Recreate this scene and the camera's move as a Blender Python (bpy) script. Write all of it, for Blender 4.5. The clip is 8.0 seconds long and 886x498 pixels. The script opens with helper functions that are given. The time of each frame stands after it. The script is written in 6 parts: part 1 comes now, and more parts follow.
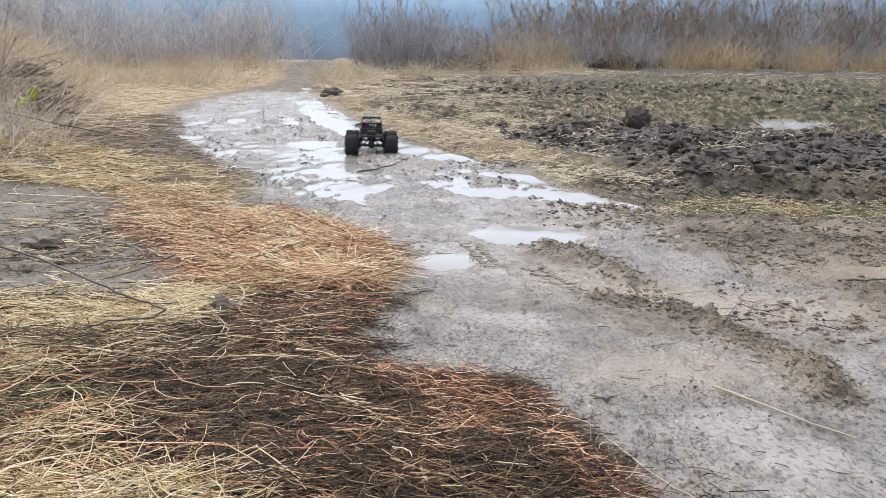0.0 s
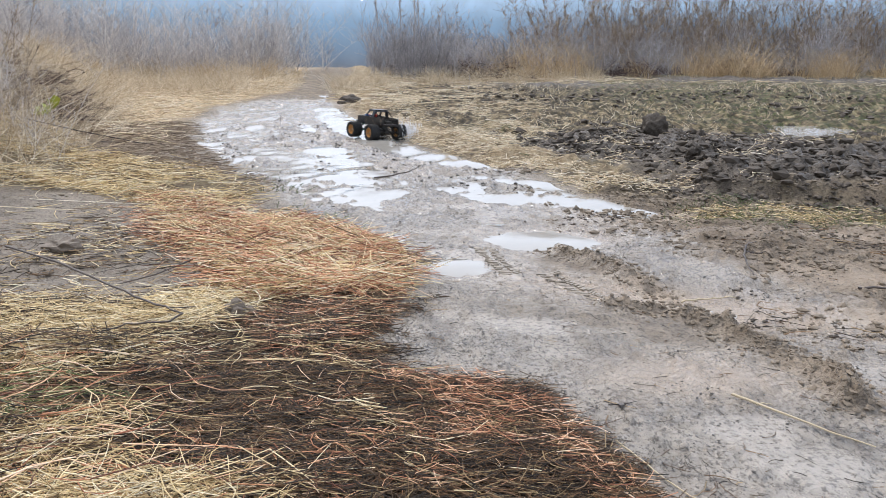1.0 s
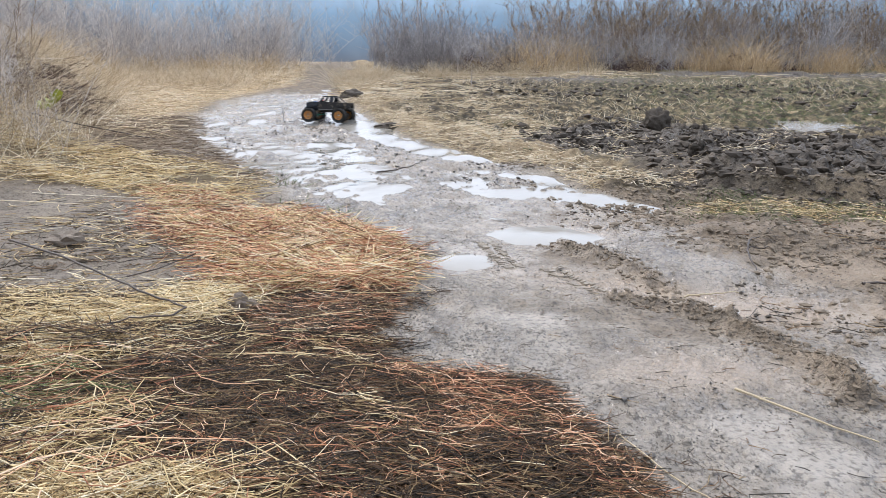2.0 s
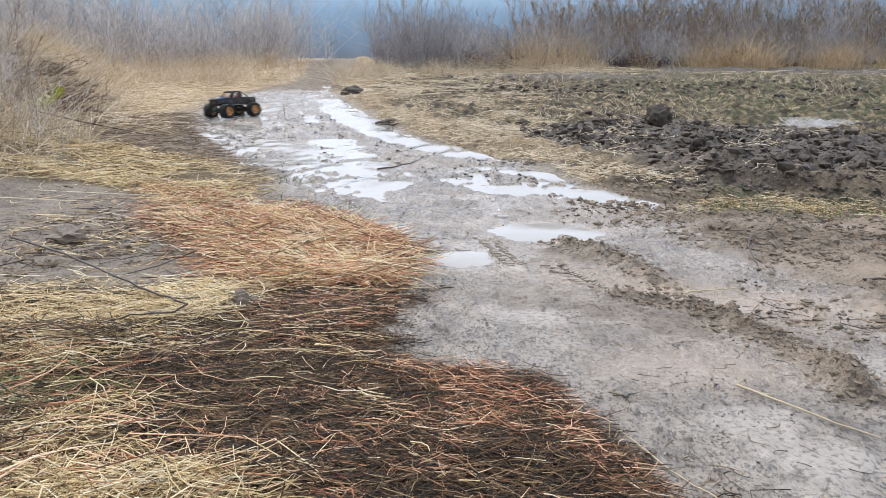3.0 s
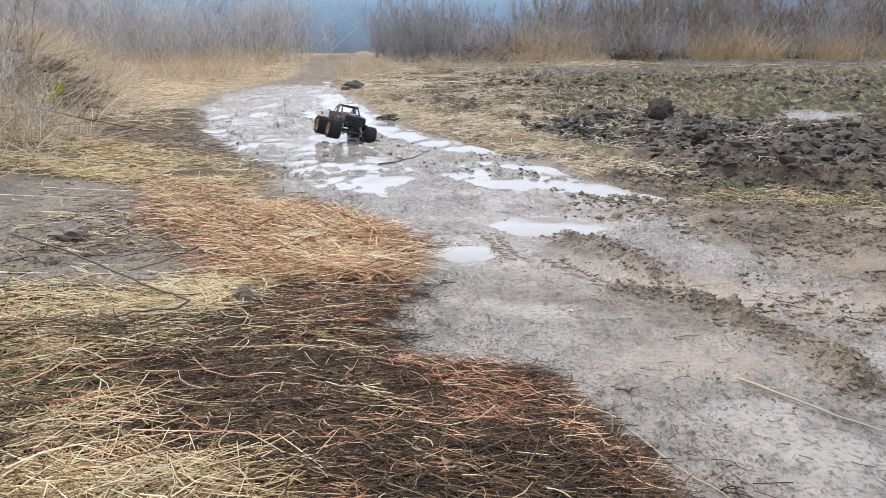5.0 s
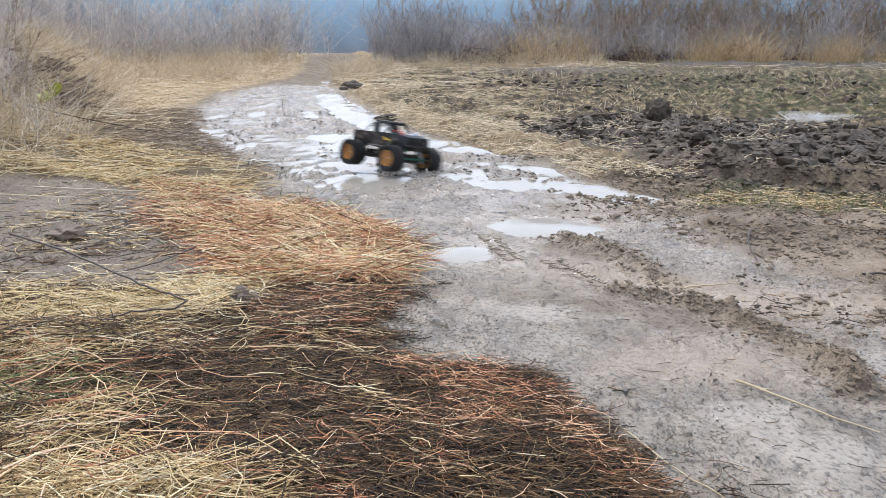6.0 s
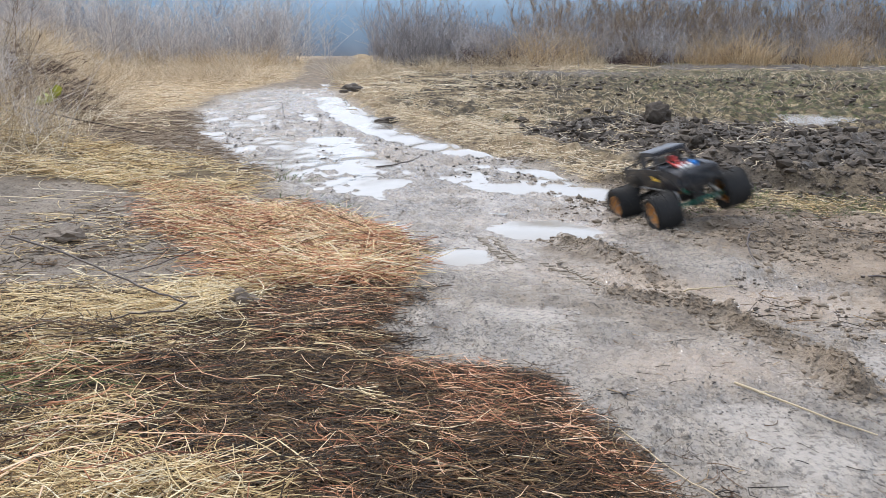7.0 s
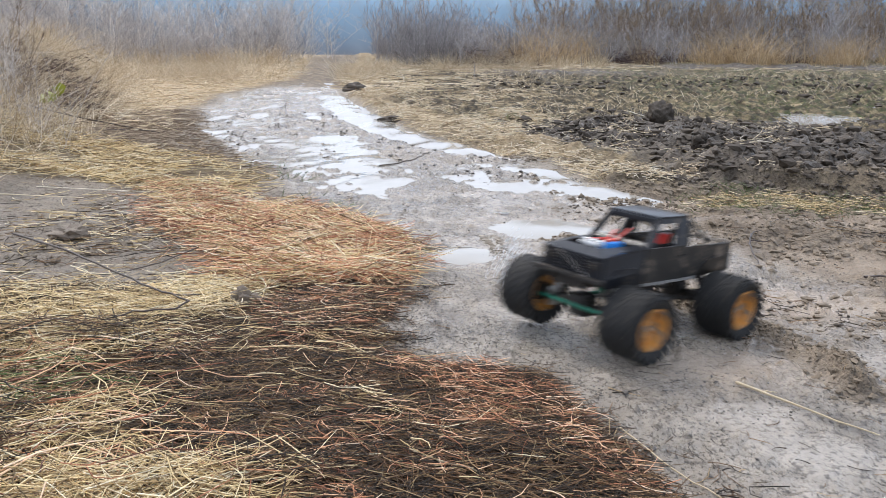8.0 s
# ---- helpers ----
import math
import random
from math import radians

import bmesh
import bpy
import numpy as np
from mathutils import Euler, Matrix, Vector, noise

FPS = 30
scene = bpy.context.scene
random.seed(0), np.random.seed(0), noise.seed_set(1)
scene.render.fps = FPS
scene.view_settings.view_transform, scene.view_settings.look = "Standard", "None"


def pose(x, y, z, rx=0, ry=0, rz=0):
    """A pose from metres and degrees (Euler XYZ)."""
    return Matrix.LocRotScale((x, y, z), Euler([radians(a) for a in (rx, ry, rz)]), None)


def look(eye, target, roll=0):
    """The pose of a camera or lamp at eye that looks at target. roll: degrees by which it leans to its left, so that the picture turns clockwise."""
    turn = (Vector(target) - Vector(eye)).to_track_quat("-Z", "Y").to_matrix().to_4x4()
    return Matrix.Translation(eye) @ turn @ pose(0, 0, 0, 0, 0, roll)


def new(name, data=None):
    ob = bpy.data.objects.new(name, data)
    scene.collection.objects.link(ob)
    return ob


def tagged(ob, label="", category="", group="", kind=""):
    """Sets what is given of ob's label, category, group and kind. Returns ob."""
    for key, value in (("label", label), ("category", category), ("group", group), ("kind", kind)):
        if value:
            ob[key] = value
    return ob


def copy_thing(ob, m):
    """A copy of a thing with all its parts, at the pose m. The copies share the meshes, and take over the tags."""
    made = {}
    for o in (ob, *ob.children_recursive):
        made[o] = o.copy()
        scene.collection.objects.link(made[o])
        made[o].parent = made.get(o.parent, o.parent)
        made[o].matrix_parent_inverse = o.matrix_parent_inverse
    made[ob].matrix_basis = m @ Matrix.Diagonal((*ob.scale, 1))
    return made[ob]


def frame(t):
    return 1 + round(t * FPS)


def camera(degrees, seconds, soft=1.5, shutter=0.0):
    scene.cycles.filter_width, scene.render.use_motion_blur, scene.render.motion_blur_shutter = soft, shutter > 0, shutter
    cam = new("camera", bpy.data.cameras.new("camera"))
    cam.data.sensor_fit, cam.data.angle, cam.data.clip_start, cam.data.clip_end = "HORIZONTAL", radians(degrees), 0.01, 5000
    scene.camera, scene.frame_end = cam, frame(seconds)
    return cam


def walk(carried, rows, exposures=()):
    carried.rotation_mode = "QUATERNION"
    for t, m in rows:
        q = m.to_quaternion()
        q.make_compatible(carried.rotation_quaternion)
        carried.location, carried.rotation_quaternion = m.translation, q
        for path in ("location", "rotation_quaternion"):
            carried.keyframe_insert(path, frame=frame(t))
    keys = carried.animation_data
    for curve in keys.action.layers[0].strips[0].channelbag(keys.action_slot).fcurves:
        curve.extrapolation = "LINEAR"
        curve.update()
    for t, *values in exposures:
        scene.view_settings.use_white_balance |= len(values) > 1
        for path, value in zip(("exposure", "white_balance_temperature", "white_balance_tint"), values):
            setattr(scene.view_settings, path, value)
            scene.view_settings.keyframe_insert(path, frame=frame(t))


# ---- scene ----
def aim(yaw, pitch, roll, x=0.0, y=0.0, z=0.60):
    """A hand-held eye at knee height."""
    return pose(x, y, z, 90 + pitch, 0, yaw) @ pose(0, 0, 0, 0, 0, roll)

cam = camera(62, 8.0, soft=0.8, shutter=0.8)
walk(cam, [
    (0.0, aim(-1.641, -13.219, 0.499, -0.0005, -0.0016, 0.6080)),
    (0.5, aim(-1.069, -13.041, 0.312, -0.0013, -0.0018, 0.6048)),
    (1.0, aim(-0.340, -12.674, 0.414, 0.0030, -0.0025, 0.6038)),
    (1.5, aim(-0.181, -12.937, 0.483, 0.0002, -0.0025, 0.6031)),
    (3.0, aim(-0.086, -13.341, 0.379, 0.0009, -0.0019, 0.6021)),
    (3.5, aim(0.130, -13.850, 0.030, 0.0000, 0.0000, 0.6000)),
    (4.0, aim(0.007, -13.742, 0.020, 0.0001, 0.0000, 0.6020)),
    (4.5, aim(0.104, -13.762, -0.028, 0.0004, -0.0022, 0.6029)),
    (6.0, aim(-0.152, -13.744, 0.244, -0.0006, -0.0035, 0.6053)),
    (6.5, aim(-0.029, -13.602, 0.093, 0.0008, -0.0050, 0.6045)),
    (7.0, aim(-0.152, -13.520, 0.303, 0.0015, -0.0045, 0.6047)),
    (7.5, aim(0.087, -13.447, 0.248, 0.0020, -0.0057, 0.6046)),
    (8.0, aim(0.048, -13.611, 0.406, 0.0026, -0.0062, 0.6048)),
], exposures=[(0.0, 0.27), (8.0, 0.27)])

# ---- world and sun: overcast, thin bright cloud ----
world = bpy.data.worlds.new("overcast_sky")
scene.world = world
world.use_nodes = True
wn, wl = world.node_tree.nodes, world.node_tree.links
sky = wn.new("ShaderNodeTexSky")
sky.sky_type, sky.sun_disc = "NISHITA", False
sky.sun_elevation, sky.sun_rotation = radians(52), radians(-30)
sky.air_density, sky.dust_density, sky.ozone_density = 1.0, 4.0, 1.5
cloud = wn.new("ShaderNodeMix")
cloud.data_type = "RGBA"
cloud.inputs["Factor"].default_value = 0.62
cloud.inputs["B"].default_value = (8.05, 9.15, 11.4, 1)
wl.new(sky.outputs["Color"], cloud.inputs["A"])
wl.new(cloud.outputs["Result"], wn["Background"].inputs["Color"])
wn["Background"].inputs["Strength"].default_value = 0.155

sun = new("sun", bpy.data.lights.new("sun", "SUN"))
sun.data.energy, sun.data.angle, sun.data.color = 1.6, radians(11), (1.0, 0.95, 0.88)
sun.matrix_world = look((-3.5, 6.0, 9), (0, 0, 0))


# ---- materials ----
def material(name):
    m = bpy.data.materials.new(name)
    m.use_nodes = True
    return m, m.node_tree.nodes, m.node_tree.links, m.node_tree.nodes["Principled BSDF"]


def noise_node(n, l, scale, detail=4, rough=0.55, coords="Object", squash=None):
    tc = n.new("ShaderNodeTexCoord")
    tex = n.new("ShaderNodeTexNoise")
    tex.inputs["Scale"].default_value, tex.inputs["Detail"].default_value = scale, detail
    tex.inputs["Roughness"].default_value = rough
    if squash:
        mp = n.new("ShaderNodeMapping")
        mp.inputs["Scale"].default_value = squash
        l.new(tc.outputs[coords], mp.inputs["Vector"])
        l.new(mp.outputs["Vector"], tex.inputs["Vector"])
    else:
        l.new(tc.outputs[coords], tex.inputs["Vector"])
    return tex.outputs["Fac"]


def ramp(n, l, fac, stops):
    r = n.new("ShaderNodeValToRGB")
    e = r.color_ramp.elements
    while len(e) < len(stops):
        e.new(0.5)
    for k, (p, c) in enumerate(stops):
        e[k].position, e[k].color = p, (*c, 1)
    l.new(fac, r.inputs["Fac"])
    return r.outputs["Color"]


def grey(n, l, fac, a, b, va, vb):
    r = n.new("ShaderNodeMapRange")
    for key, v in (("From Min", a), ("From Max", b), ("To Min", va), ("To Max", vb)):
        r.inputs[key].default_value = v
    l.new(fac, r.inputs["Value"])
    return r.outputs["Result"]


def mixc(n, l, fac, a, b):
    m = n.new("ShaderNodeMix")
    m.data_type = "RGBA"
    for key, v in (("Factor", fac), ("A", a), ("B", b)):
        if isinstance(v, tuple):
            m.inputs[key].default_value = (*v, 1)
        elif isinstance(v, float):
            m.inputs[key].default_value = v
        else:
            l.new(v, m.inputs[key])
    return m.outputs["Result"]


def mixf(n, l, fac, a, b):
    m = n.new("ShaderNodeMix")
    for key, v in (("Factor", fac), ("A", a), ("B", b)):
        if isinstance(v, float):
            m.inputs[key].default_value = v
        else:
            l.new(v, m.inputs[key])
    return m.outputs["Result"]


def math_node(n, l, op, a, b):
    m = n.new("ShaderNodeMath")
    m.operation = op
    for k, v in enumerate((a, b)):
        if isinstance(v, float):
            m.inputs[k].default_value = v
        else:
            l.new(v, m.inputs[k])
    return m.outputs[0]


def bump(n, l, b, height, strength, distance):
    bp = n.new("ShaderNodeBump")
    bp.inputs["Distance"].default_value = distance
    if isinstance(strength, float):
        bp.inputs["Strength"].default_value = strength
    else:
        l.new(strength, bp.inputs["Strength"])
    l.new(height, bp.inputs["Height"])
    l.new(bp.outputs["Normal"], b.inputs["Normal"])


def ground_material():
    m, n, l, b = material("wet_mud_ground")

    def zone(name):
        a = n.new("ShaderNodeAttribute")
        a.attribute_name = name
        s = n.new("ShaderNodeSeparateColor")
        l.new(a.outputs["Color"], s.inputs["Color"])
        return s.outputs["Red"], s.outputs["Green"], s.outputs["Blue"]
    wet, darkmat, pale = zone("zone_a")
    field, clod, silt = zone("zone_b")
    green, red, grass = zone("zone_c")
    brown, film, trodden = zone("zone_d")
    big, mid, fine = (noise_node(n, l, s, 5) for s in (1.3, 9.0, 70.0))
    grit = noise_node(n, l, 260.0, 3)
    mud = mixc(n, l, grey(n, l, mid, 0.3, 0.7, 0.0, 1.0), (0.195, 0.166, 0.130), (0.415, 0.358, 0.288))
    mud = mixc(n, l, grey(n, l, fine, 0.54, 0.64, 0.0, 0.8), mud, (0.085, 0.070, 0.055))
    mud = mixc(n, l, grey(n, l, big, 0.42, 0.62, 0.0, 0.6), mud, (0.36, 0.292, 0.215))
    brownc = mixc(n, l, grey(n, l, mid, 0.3, 0.7, 0.0, 1.0), (0.12, 0.088, 0.059), (0.31, 0.24, 0.165))
    brownc = mixc(n, l, grey(n, l, fine, 0.52, 0.64, 0.0, 0.7), brownc, (0.045, 0.033, 0.023))
    mud = mixc(n, l, brown, mud, brownc)
    # streaks drawn out along the track, and dark flecks
    tcs, mps, ns = n.new("ShaderNodeTexCoord"), n.new("ShaderNodeMapping"), n.new("ShaderNodeTexNoise")
    mps.inputs["Rotation"].default_value, mps.inputs["Scale"].default_value = (0, 0, radians(-24)), (7.0, 2.0, 1.0)
    ns.inputs["Scale"].default_value, ns.inputs["Detail"].default_value, ns.inputs["Roughness"].default_value = 1.0, 7, 0.68
    l.new(tcs.outputs["Object"], mps.inputs["Vector"])
    l.new(mps.outputs["Vector"], ns.inputs["Vector"])
    streak = ns.outputs["Fac"]
    mud = mixc(n, l, math_node(n, l, "MULTIPLY", wet, grey(n, l, streak, 0.53, 0.66, 0.0, 0.75)), mud, (0.115, 0.094, 0.075))
    fleck = noise_node(n, l, 150.0, 4, 0.6, "Object", (1.0, 0.55, 1.0))
    mud = mixc(n, l, grey(n, l, fleck, 0.55, 0.63, 0.0, 0.75), mud, (0.06, 0.048, 0.036))
    siltc = mixc(n, l, mid, (0.32, 0.245, 0.172), (0.46, 0.37, 0.28))
    mud = mixc(n, l, math_node(n, l, "MULTIPLY", trodden, grey(n, l, mid, 0.42, 0.62, 0.0, 0.8)), mud, (0.075, 0.056, 0.040))
    col = mixc(n, l, silt, mud, siltc)
    col = mixc(n, l, math_node(n, l, "MULTIPLY", film, grey(n, l, fine, 0.42, 0.60, 0.65, 0.15)), col, mixc(n, l, big, (0.33, 0.288, 0.238), (0.42, 0.372, 0.31)))
    fieldc = ramp(n, l, noise_node(n, l, 11.0, 8, 0.72, "Object", (1.0, 0.6, 1.0)), [(0.36, (0.022, 0.018, 0.014)), (0.47, (0.075, 0.059, 0.039)), (0.55, (0.21, 0.16, 0.092)), (0.68, (0.50, 0.39, 0.24))])
    fieldc = mixc(n, l, grey(n, l, noise_node(n, l, 2.2, 6, 0.7), 0.46, 0.62, 0.0, 0.5), fieldc, (0.055, 0.043, 0.031))
    col = mixc(n, l, field, col, fieldc)
    col = mixc(n, l, math_node(n, l, "MULTIPLY", green, grey(n, l, mid, 0.42, 0.66, 0.0, 0.65)), col, (0.085, 0.105, 0.042))
    clodc = mixc(n, l, grey(n, l, mid, 0.3, 0.7, 0.0, 1.0), (0.036, 0.028, 0.020), (0.15, 0.12, 0.09))
    col = mixc(n, l, clod, col, clodc)
    grassc = ramp(n, l, noise_node(n, l, 45.0, 4, 0.6, "Object", (1.0, 0.35, 1.0)), [(0.3, (0.25, 0.17, 0.095)), (0.5, (0.56, 0.42, 0.255)), (0.75, (0.75, 0.60, 0.40))])
    col = mixc(n, l, grass, col, grassc)
    # beds of pale and rusty straw: shade of the gaps put into the colour
    palec = mixc(n, l, fine, (0.05, 0.036, 0.022), (0.34, 0.255, 0.14))
    col = mixc(n, l, pale, col, palec)
    col = mixc(n, l, red, col, mixc(n, l, fine, (0.05, 0.032, 0.02), (0.20, 0.115, 0.06)))
    col = mixc(n, l, darkmat, col, mixc(n, l, fine, (0.020, 0.014, 0.010), (0.075, 0.05, 0.034)))
    l.new(col, b.inputs["Base Color"])
    rough = mixf(n, l, wet, 0.62, math_node(n, l, "MULTIPLY", grey(n, l, mid, 0.35, 0.65, 0.3, 1.0), grey(n, l, streak, 0.40, 0.62, 0.08, 0.32)))
    for z, v in ((brown, 0.68), (field, 0.75), (clod, 0.5), (grass, 0.9), (pale, 0.8)):
        rough = mixf(n, l, z, rough, v)
    rough = mixf(n, l, film, rough, 0.16)
    l.new(rough, b.inputs["Roughness"])
    spec = mixf(n, l, wet, 0.25, 0.62)
    for z, v in ((brown, 0.16), (field, 0.12), (clod, 0.3), (grass, 0.1), (pale, 0.1), (darkmat, 0.15)):
        spec = mixf(n, l, z, spec, v)
    l.new(spec, b.inputs["Specular IOR Level"])
    h = math_node(n, l, "ADD", fine, math_node(n, l, "MULTIPLY", grit, 0.4))
    h = math_node(n, l, "ADD", h, math_node(n, l, "MULTIPLY", noise_node(n, l, 28.0, 6, 0.7), 1.4))
    bump(n, l, b, h, mixf(n, l, film, mixf(n, l, wet, 1.0, 0.85), 0.42), 0.013)
    return m


def water_material():
    m, n, l, b = material("muddy_water")
    l.new(mixc(n, l, noise_node(n, l, 2.5, 3), (0.29, 0.265, 0.22), (0.39, 0.36, 0.31)), b.inputs["Base Color"])
    b.inputs["Roughness"].default_value, b.inputs["IOR"].default_value = 0.035, 1.33
    bump(n, l, b, noise_node(n, l, 16.0, 3), 0.10, 0.01)
    return m


def island_material(name, stops, rough=0.7, spec=0.3, stain=0.5, clump=0.0):
    """Stems: every single one takes its own shade."""
    m, n, l, b = material(name)
    geo = n.new("ShaderNodeNewGeometry")
    col = ramp(n, l, geo.outputs["Random Per Island"], stops)
    dark = mixc(n, l, 0.55, col, (0.05, 0.035, 0.022))
    col = mixc(n, l, grey(n, l, noise_node(n, l, 30.0, 3), 0.45, 0.7, 0.0, stain), col, dark)
    if clump:
        info = n.new("ShaderNodeObjectInfo")
        col = mixc(n, l, grey(n, l, info.outputs["Random"], 0.25, 1.0, 0.0, clump), col, (0.055, 0.042, 0.034))
    l.new(col, b.inputs["Base Color"])
    b.inputs["Roughness"].default_value, b.inputs["Specular IOR Level"].default_value = rough, spec
    return m


def plain_material(name, a, c, rough, metal=0.0, scale=20.0, relief=0.2, depth=0.002, mud=0.0, spec=0.5):
    scale, relief = float(scale), float(relief)
    m, n, l, b = material(name)
    fac = noise_node(n, l, scale, 5)
    col = mixc(n, l, fac, a, c)
    b.inputs["Metallic"].default_value, b.inputs["Specular IOR Level"].default_value = metal, spec
    if mud:
        splat = grey(n, l, noise_node(n, l, scale * 2.2, 6, 0.7), 0.62 - 0.25 * mud, 0.70 - 0.2 * mud, 0.0, 0.9)
        col = mixc(n, l, splat, col, mixc(n, l, fac, (0.12, 0.09, 0.065), (0.24, 0.19, 0.14)))
        l.new(mixf(n, l, splat, rough, 0.75), b.inputs["Roughness"])
    else:
        b.inputs["Roughness"].default_value = rough
    l.new(col, b.inputs["Base Color"])
    bump(n, l, b, noise_node(n, l, scale * 4, 4), relief, depth)
    return m


MUD = ground_material()
WATER = water_material()
STRAW_PALE = island_material("pale_straw", [(0.0, (0.07, 0.042, 0.02)), (0.16, (0.32, 0.21, 0.09)), (0.4, (0.68, 0.49, 0.23)), (0.75, (0.86, 0.68, 0.39)), (1.0, (0.93, 0.83, 0.60))])
STRAW_RED = island_material("rusty_straw", [(0.0, (0.08, 0.03, 0.018)), (0.2, (0.30, 0.11, 0.055)), (0.5, (0.64, 0.29, 0.145)), (0.8, (0.85, 0.53, 0.32)), (1.0, (0.87, 0.68, 0.48))])
STRAW_DARK = island_material("rotten_straw", [(0.0, (0.013, 0.010, 0.008)), (0.40, (0.042, 0.029, 0.019)), (0.66, (0.115, 0.066, 0.035)), (0.84, (0.20, 0.105, 0.048)), (1.0, (0.40, 0.29, 0.15))], 0.6, 0.2)
GRASS_DRY = island_material("dry_grass", [(0.0, (0.38, 0.28, 0.17)), (0.4, (0.68, 0.54, 0.35)), (0.8, (0.84, 0.71, 0.51)), (1.0, (0.90, 0.81, 0.65))], 0.85, 0.2)
GRASS_GOLD = island_material("golden_grass", [(0.0, (0.38, 0.25, 0.12)), (0.5, (0.66, 0.47, 0.26)), (1.0, (0.86, 0.70, 0.47))], 0.85, 0.2, 0.5, 0.3)
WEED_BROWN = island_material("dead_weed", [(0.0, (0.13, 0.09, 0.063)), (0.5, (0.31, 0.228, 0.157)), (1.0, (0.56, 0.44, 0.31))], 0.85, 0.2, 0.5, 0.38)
# grey twigs, made cooler and lighter so the colour carries haze as well
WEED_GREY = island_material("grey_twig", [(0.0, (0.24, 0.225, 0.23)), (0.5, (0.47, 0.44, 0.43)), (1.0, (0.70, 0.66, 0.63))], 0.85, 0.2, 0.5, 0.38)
# weeds paled all over: distant haze is put into the stem colour
WEED_HAZED = island_material("hazed_weed", [(0.0, (0.38, 0.35, 0.33)), (0.5, (0.64, 0.58, 0.52)), (1.0, (0.86, 0.80, 0.72))], 0.9, 0.1, 0.25)
BRAMBLE = island_material("dark_bramble", [(0.0, (0.035, 0.022, 0.023)), (0.6, (0.09, 0.055, 0.052)), (1.0, (0.20, 0.135, 0.11))], 0.8, 0.2)
GREEN = island_material("green_weed", [(0.0, (0.05, 0.075, 0.02)), (0.6, (0.10, 0.14, 0.04)), (1.0, (0.19, 0.22, 0.08))], 0.7, 0.3)
TWIG = plain_material("wet_twig_bark", (0.035, 0.025, 0.02), (0.10, 0.07, 0.05), 0.5, 0, 30, 0.4)
REED = plain_material("bleached_reed", (0.38, 0.28, 0.16), (0.58, 0.47, 0.30), 0.6, 0, 25, 0.2)
CLOD = plain_material("dark_earth", (0.032, 0.025, 0.018), (0.135, 0.107, 0.080), 0.7, 0, 12, 0.8, 0.01, 0.0, 0.25)
TAN_CLOD = plain_material("brown_earth", (0.13, 0.10, 0.07), (0.29, 0.23, 0.165), 0.75, 0, 16, 0.8, 0.008, 0.0, 0.2)
PRINT = plain_material("pressed_mud", (0.20, 0.158, 0.11), (0.34, 0.28, 0.205), 0.45, 0, 30, 0.6, 0.003)
SPECK = plain_material("dark_wet_bits", (0.035, 0.028, 0.022), (0.11, 0.09, 0.07), 0.45, 0, 40, 0.4, 0.002)
ROCK = plain_material("mud_stone", (0.14, 0.105, 0.075), (0.32, 0.25, 0.18), 0.6, 0, 14, 0.6, 0.006)
LEAF_YELLOW = plain_material("yellow_green_leaf", (0.30, 0.34, 0.03), (0.45, 0.46, 0.07), 0.5)
PAPER = plain_material("pale_scrap", (0.55, 0.53, 0.49), (0.75, 0.73, 0.70), 0.6)


# ---- ground: heights and zones ----
LATTICE = np.random.RandomState(11).rand(256, 256)


def lattice_noise(x, y):
    xi, yi = np.floor(x).astype(int), np.floor(y).astype(int)
    fx, fy = x - xi, y - yi
    fx, fy = fx * fx * fx * (fx * (fx * 6 - 15) + 10), fy * fy * fy * (fy * (fy * 6 - 15) + 10)
    a, b = LATTICE[xi % 256, yi % 256], LATTICE[(xi + 1) % 256, yi % 256]
    c, d = LATTICE[xi % 256, (yi + 1) % 256], LATTICE[(xi + 1) % 256, (yi + 1) % 256]
    return (a * (1 - fx) + b * fx) * (1 - fy) + (c * (1 - fx) + d * fx) * fy


def fbm(x, y, size, octaves=4, gain=0.5, shift=0.0):
    """Cloudy noise, about -1 to 1, with features of that size in metres."""
    total, amp, norm = 0, 1.0, 0.0
    for k in range(octaves):
        f = 2.03 ** k / size
        ca, sa = math.cos(0.7 * k + 0.3), math.sin(0.7 * k + 0.3)
        total = total + amp * (2 * lattice_noise((x * ca - y * sa) * f + shift + 17.3 * k, (x * sa + y * ca) * f + 9.1 * k) - 1)
        norm += amp
        amp *= gain
    return 1.7 * total / norm


def lumps(x, y, size, shift=0.0):
    """Rounded clods with sharp creases between them, 0 to 1."""
    return np.clip(np.abs(fbm(x, y, size * 1.6, 4, 0.55, shift)) * 1.5, 0, 1.2)


def step(v, a, b):
    t = np.clip((v - a) / (b - a), 0, 1)
    return t * t * (3 - 2 * t)


def soft(v, w):
    return w * np.logaddexp(0, v / w)


def hill(x, y, cx, cy, sx, sy, turn=0.0):
    c, s = math.cos(radians(turn)), math.sin(radians(turn))
    u, v = (x - cx) * c + (y - cy) * s, -(x - cx) * s + (y - cy) * c
    return np.exp(-(u / sx) ** 2 - (v / sy) ** 2)


def line_gap(x, y, pts):
    """Distance to a polyline, and how far along it."""
    best, along, run = np.full(np.shape(x), 1e9), np.zeros(np.shape(x)), 0.0
    for (ax, ay), (bx, by) in zip(pts, pts[1:]):
        dx, dy = bx - ax, by - ay
        q = math.hypot(dx, dy)
        t = np.clip(((x - ax) * dx + (y - ay) * dy) / q ** 2, 0, 1)
        d = np.hypot(x - ax - t * dx, y - ay - t * dy)
        along = np.where(d < best, run + t * q, along)
        best = np.minimum(best, d)
        run += q
    return best, along


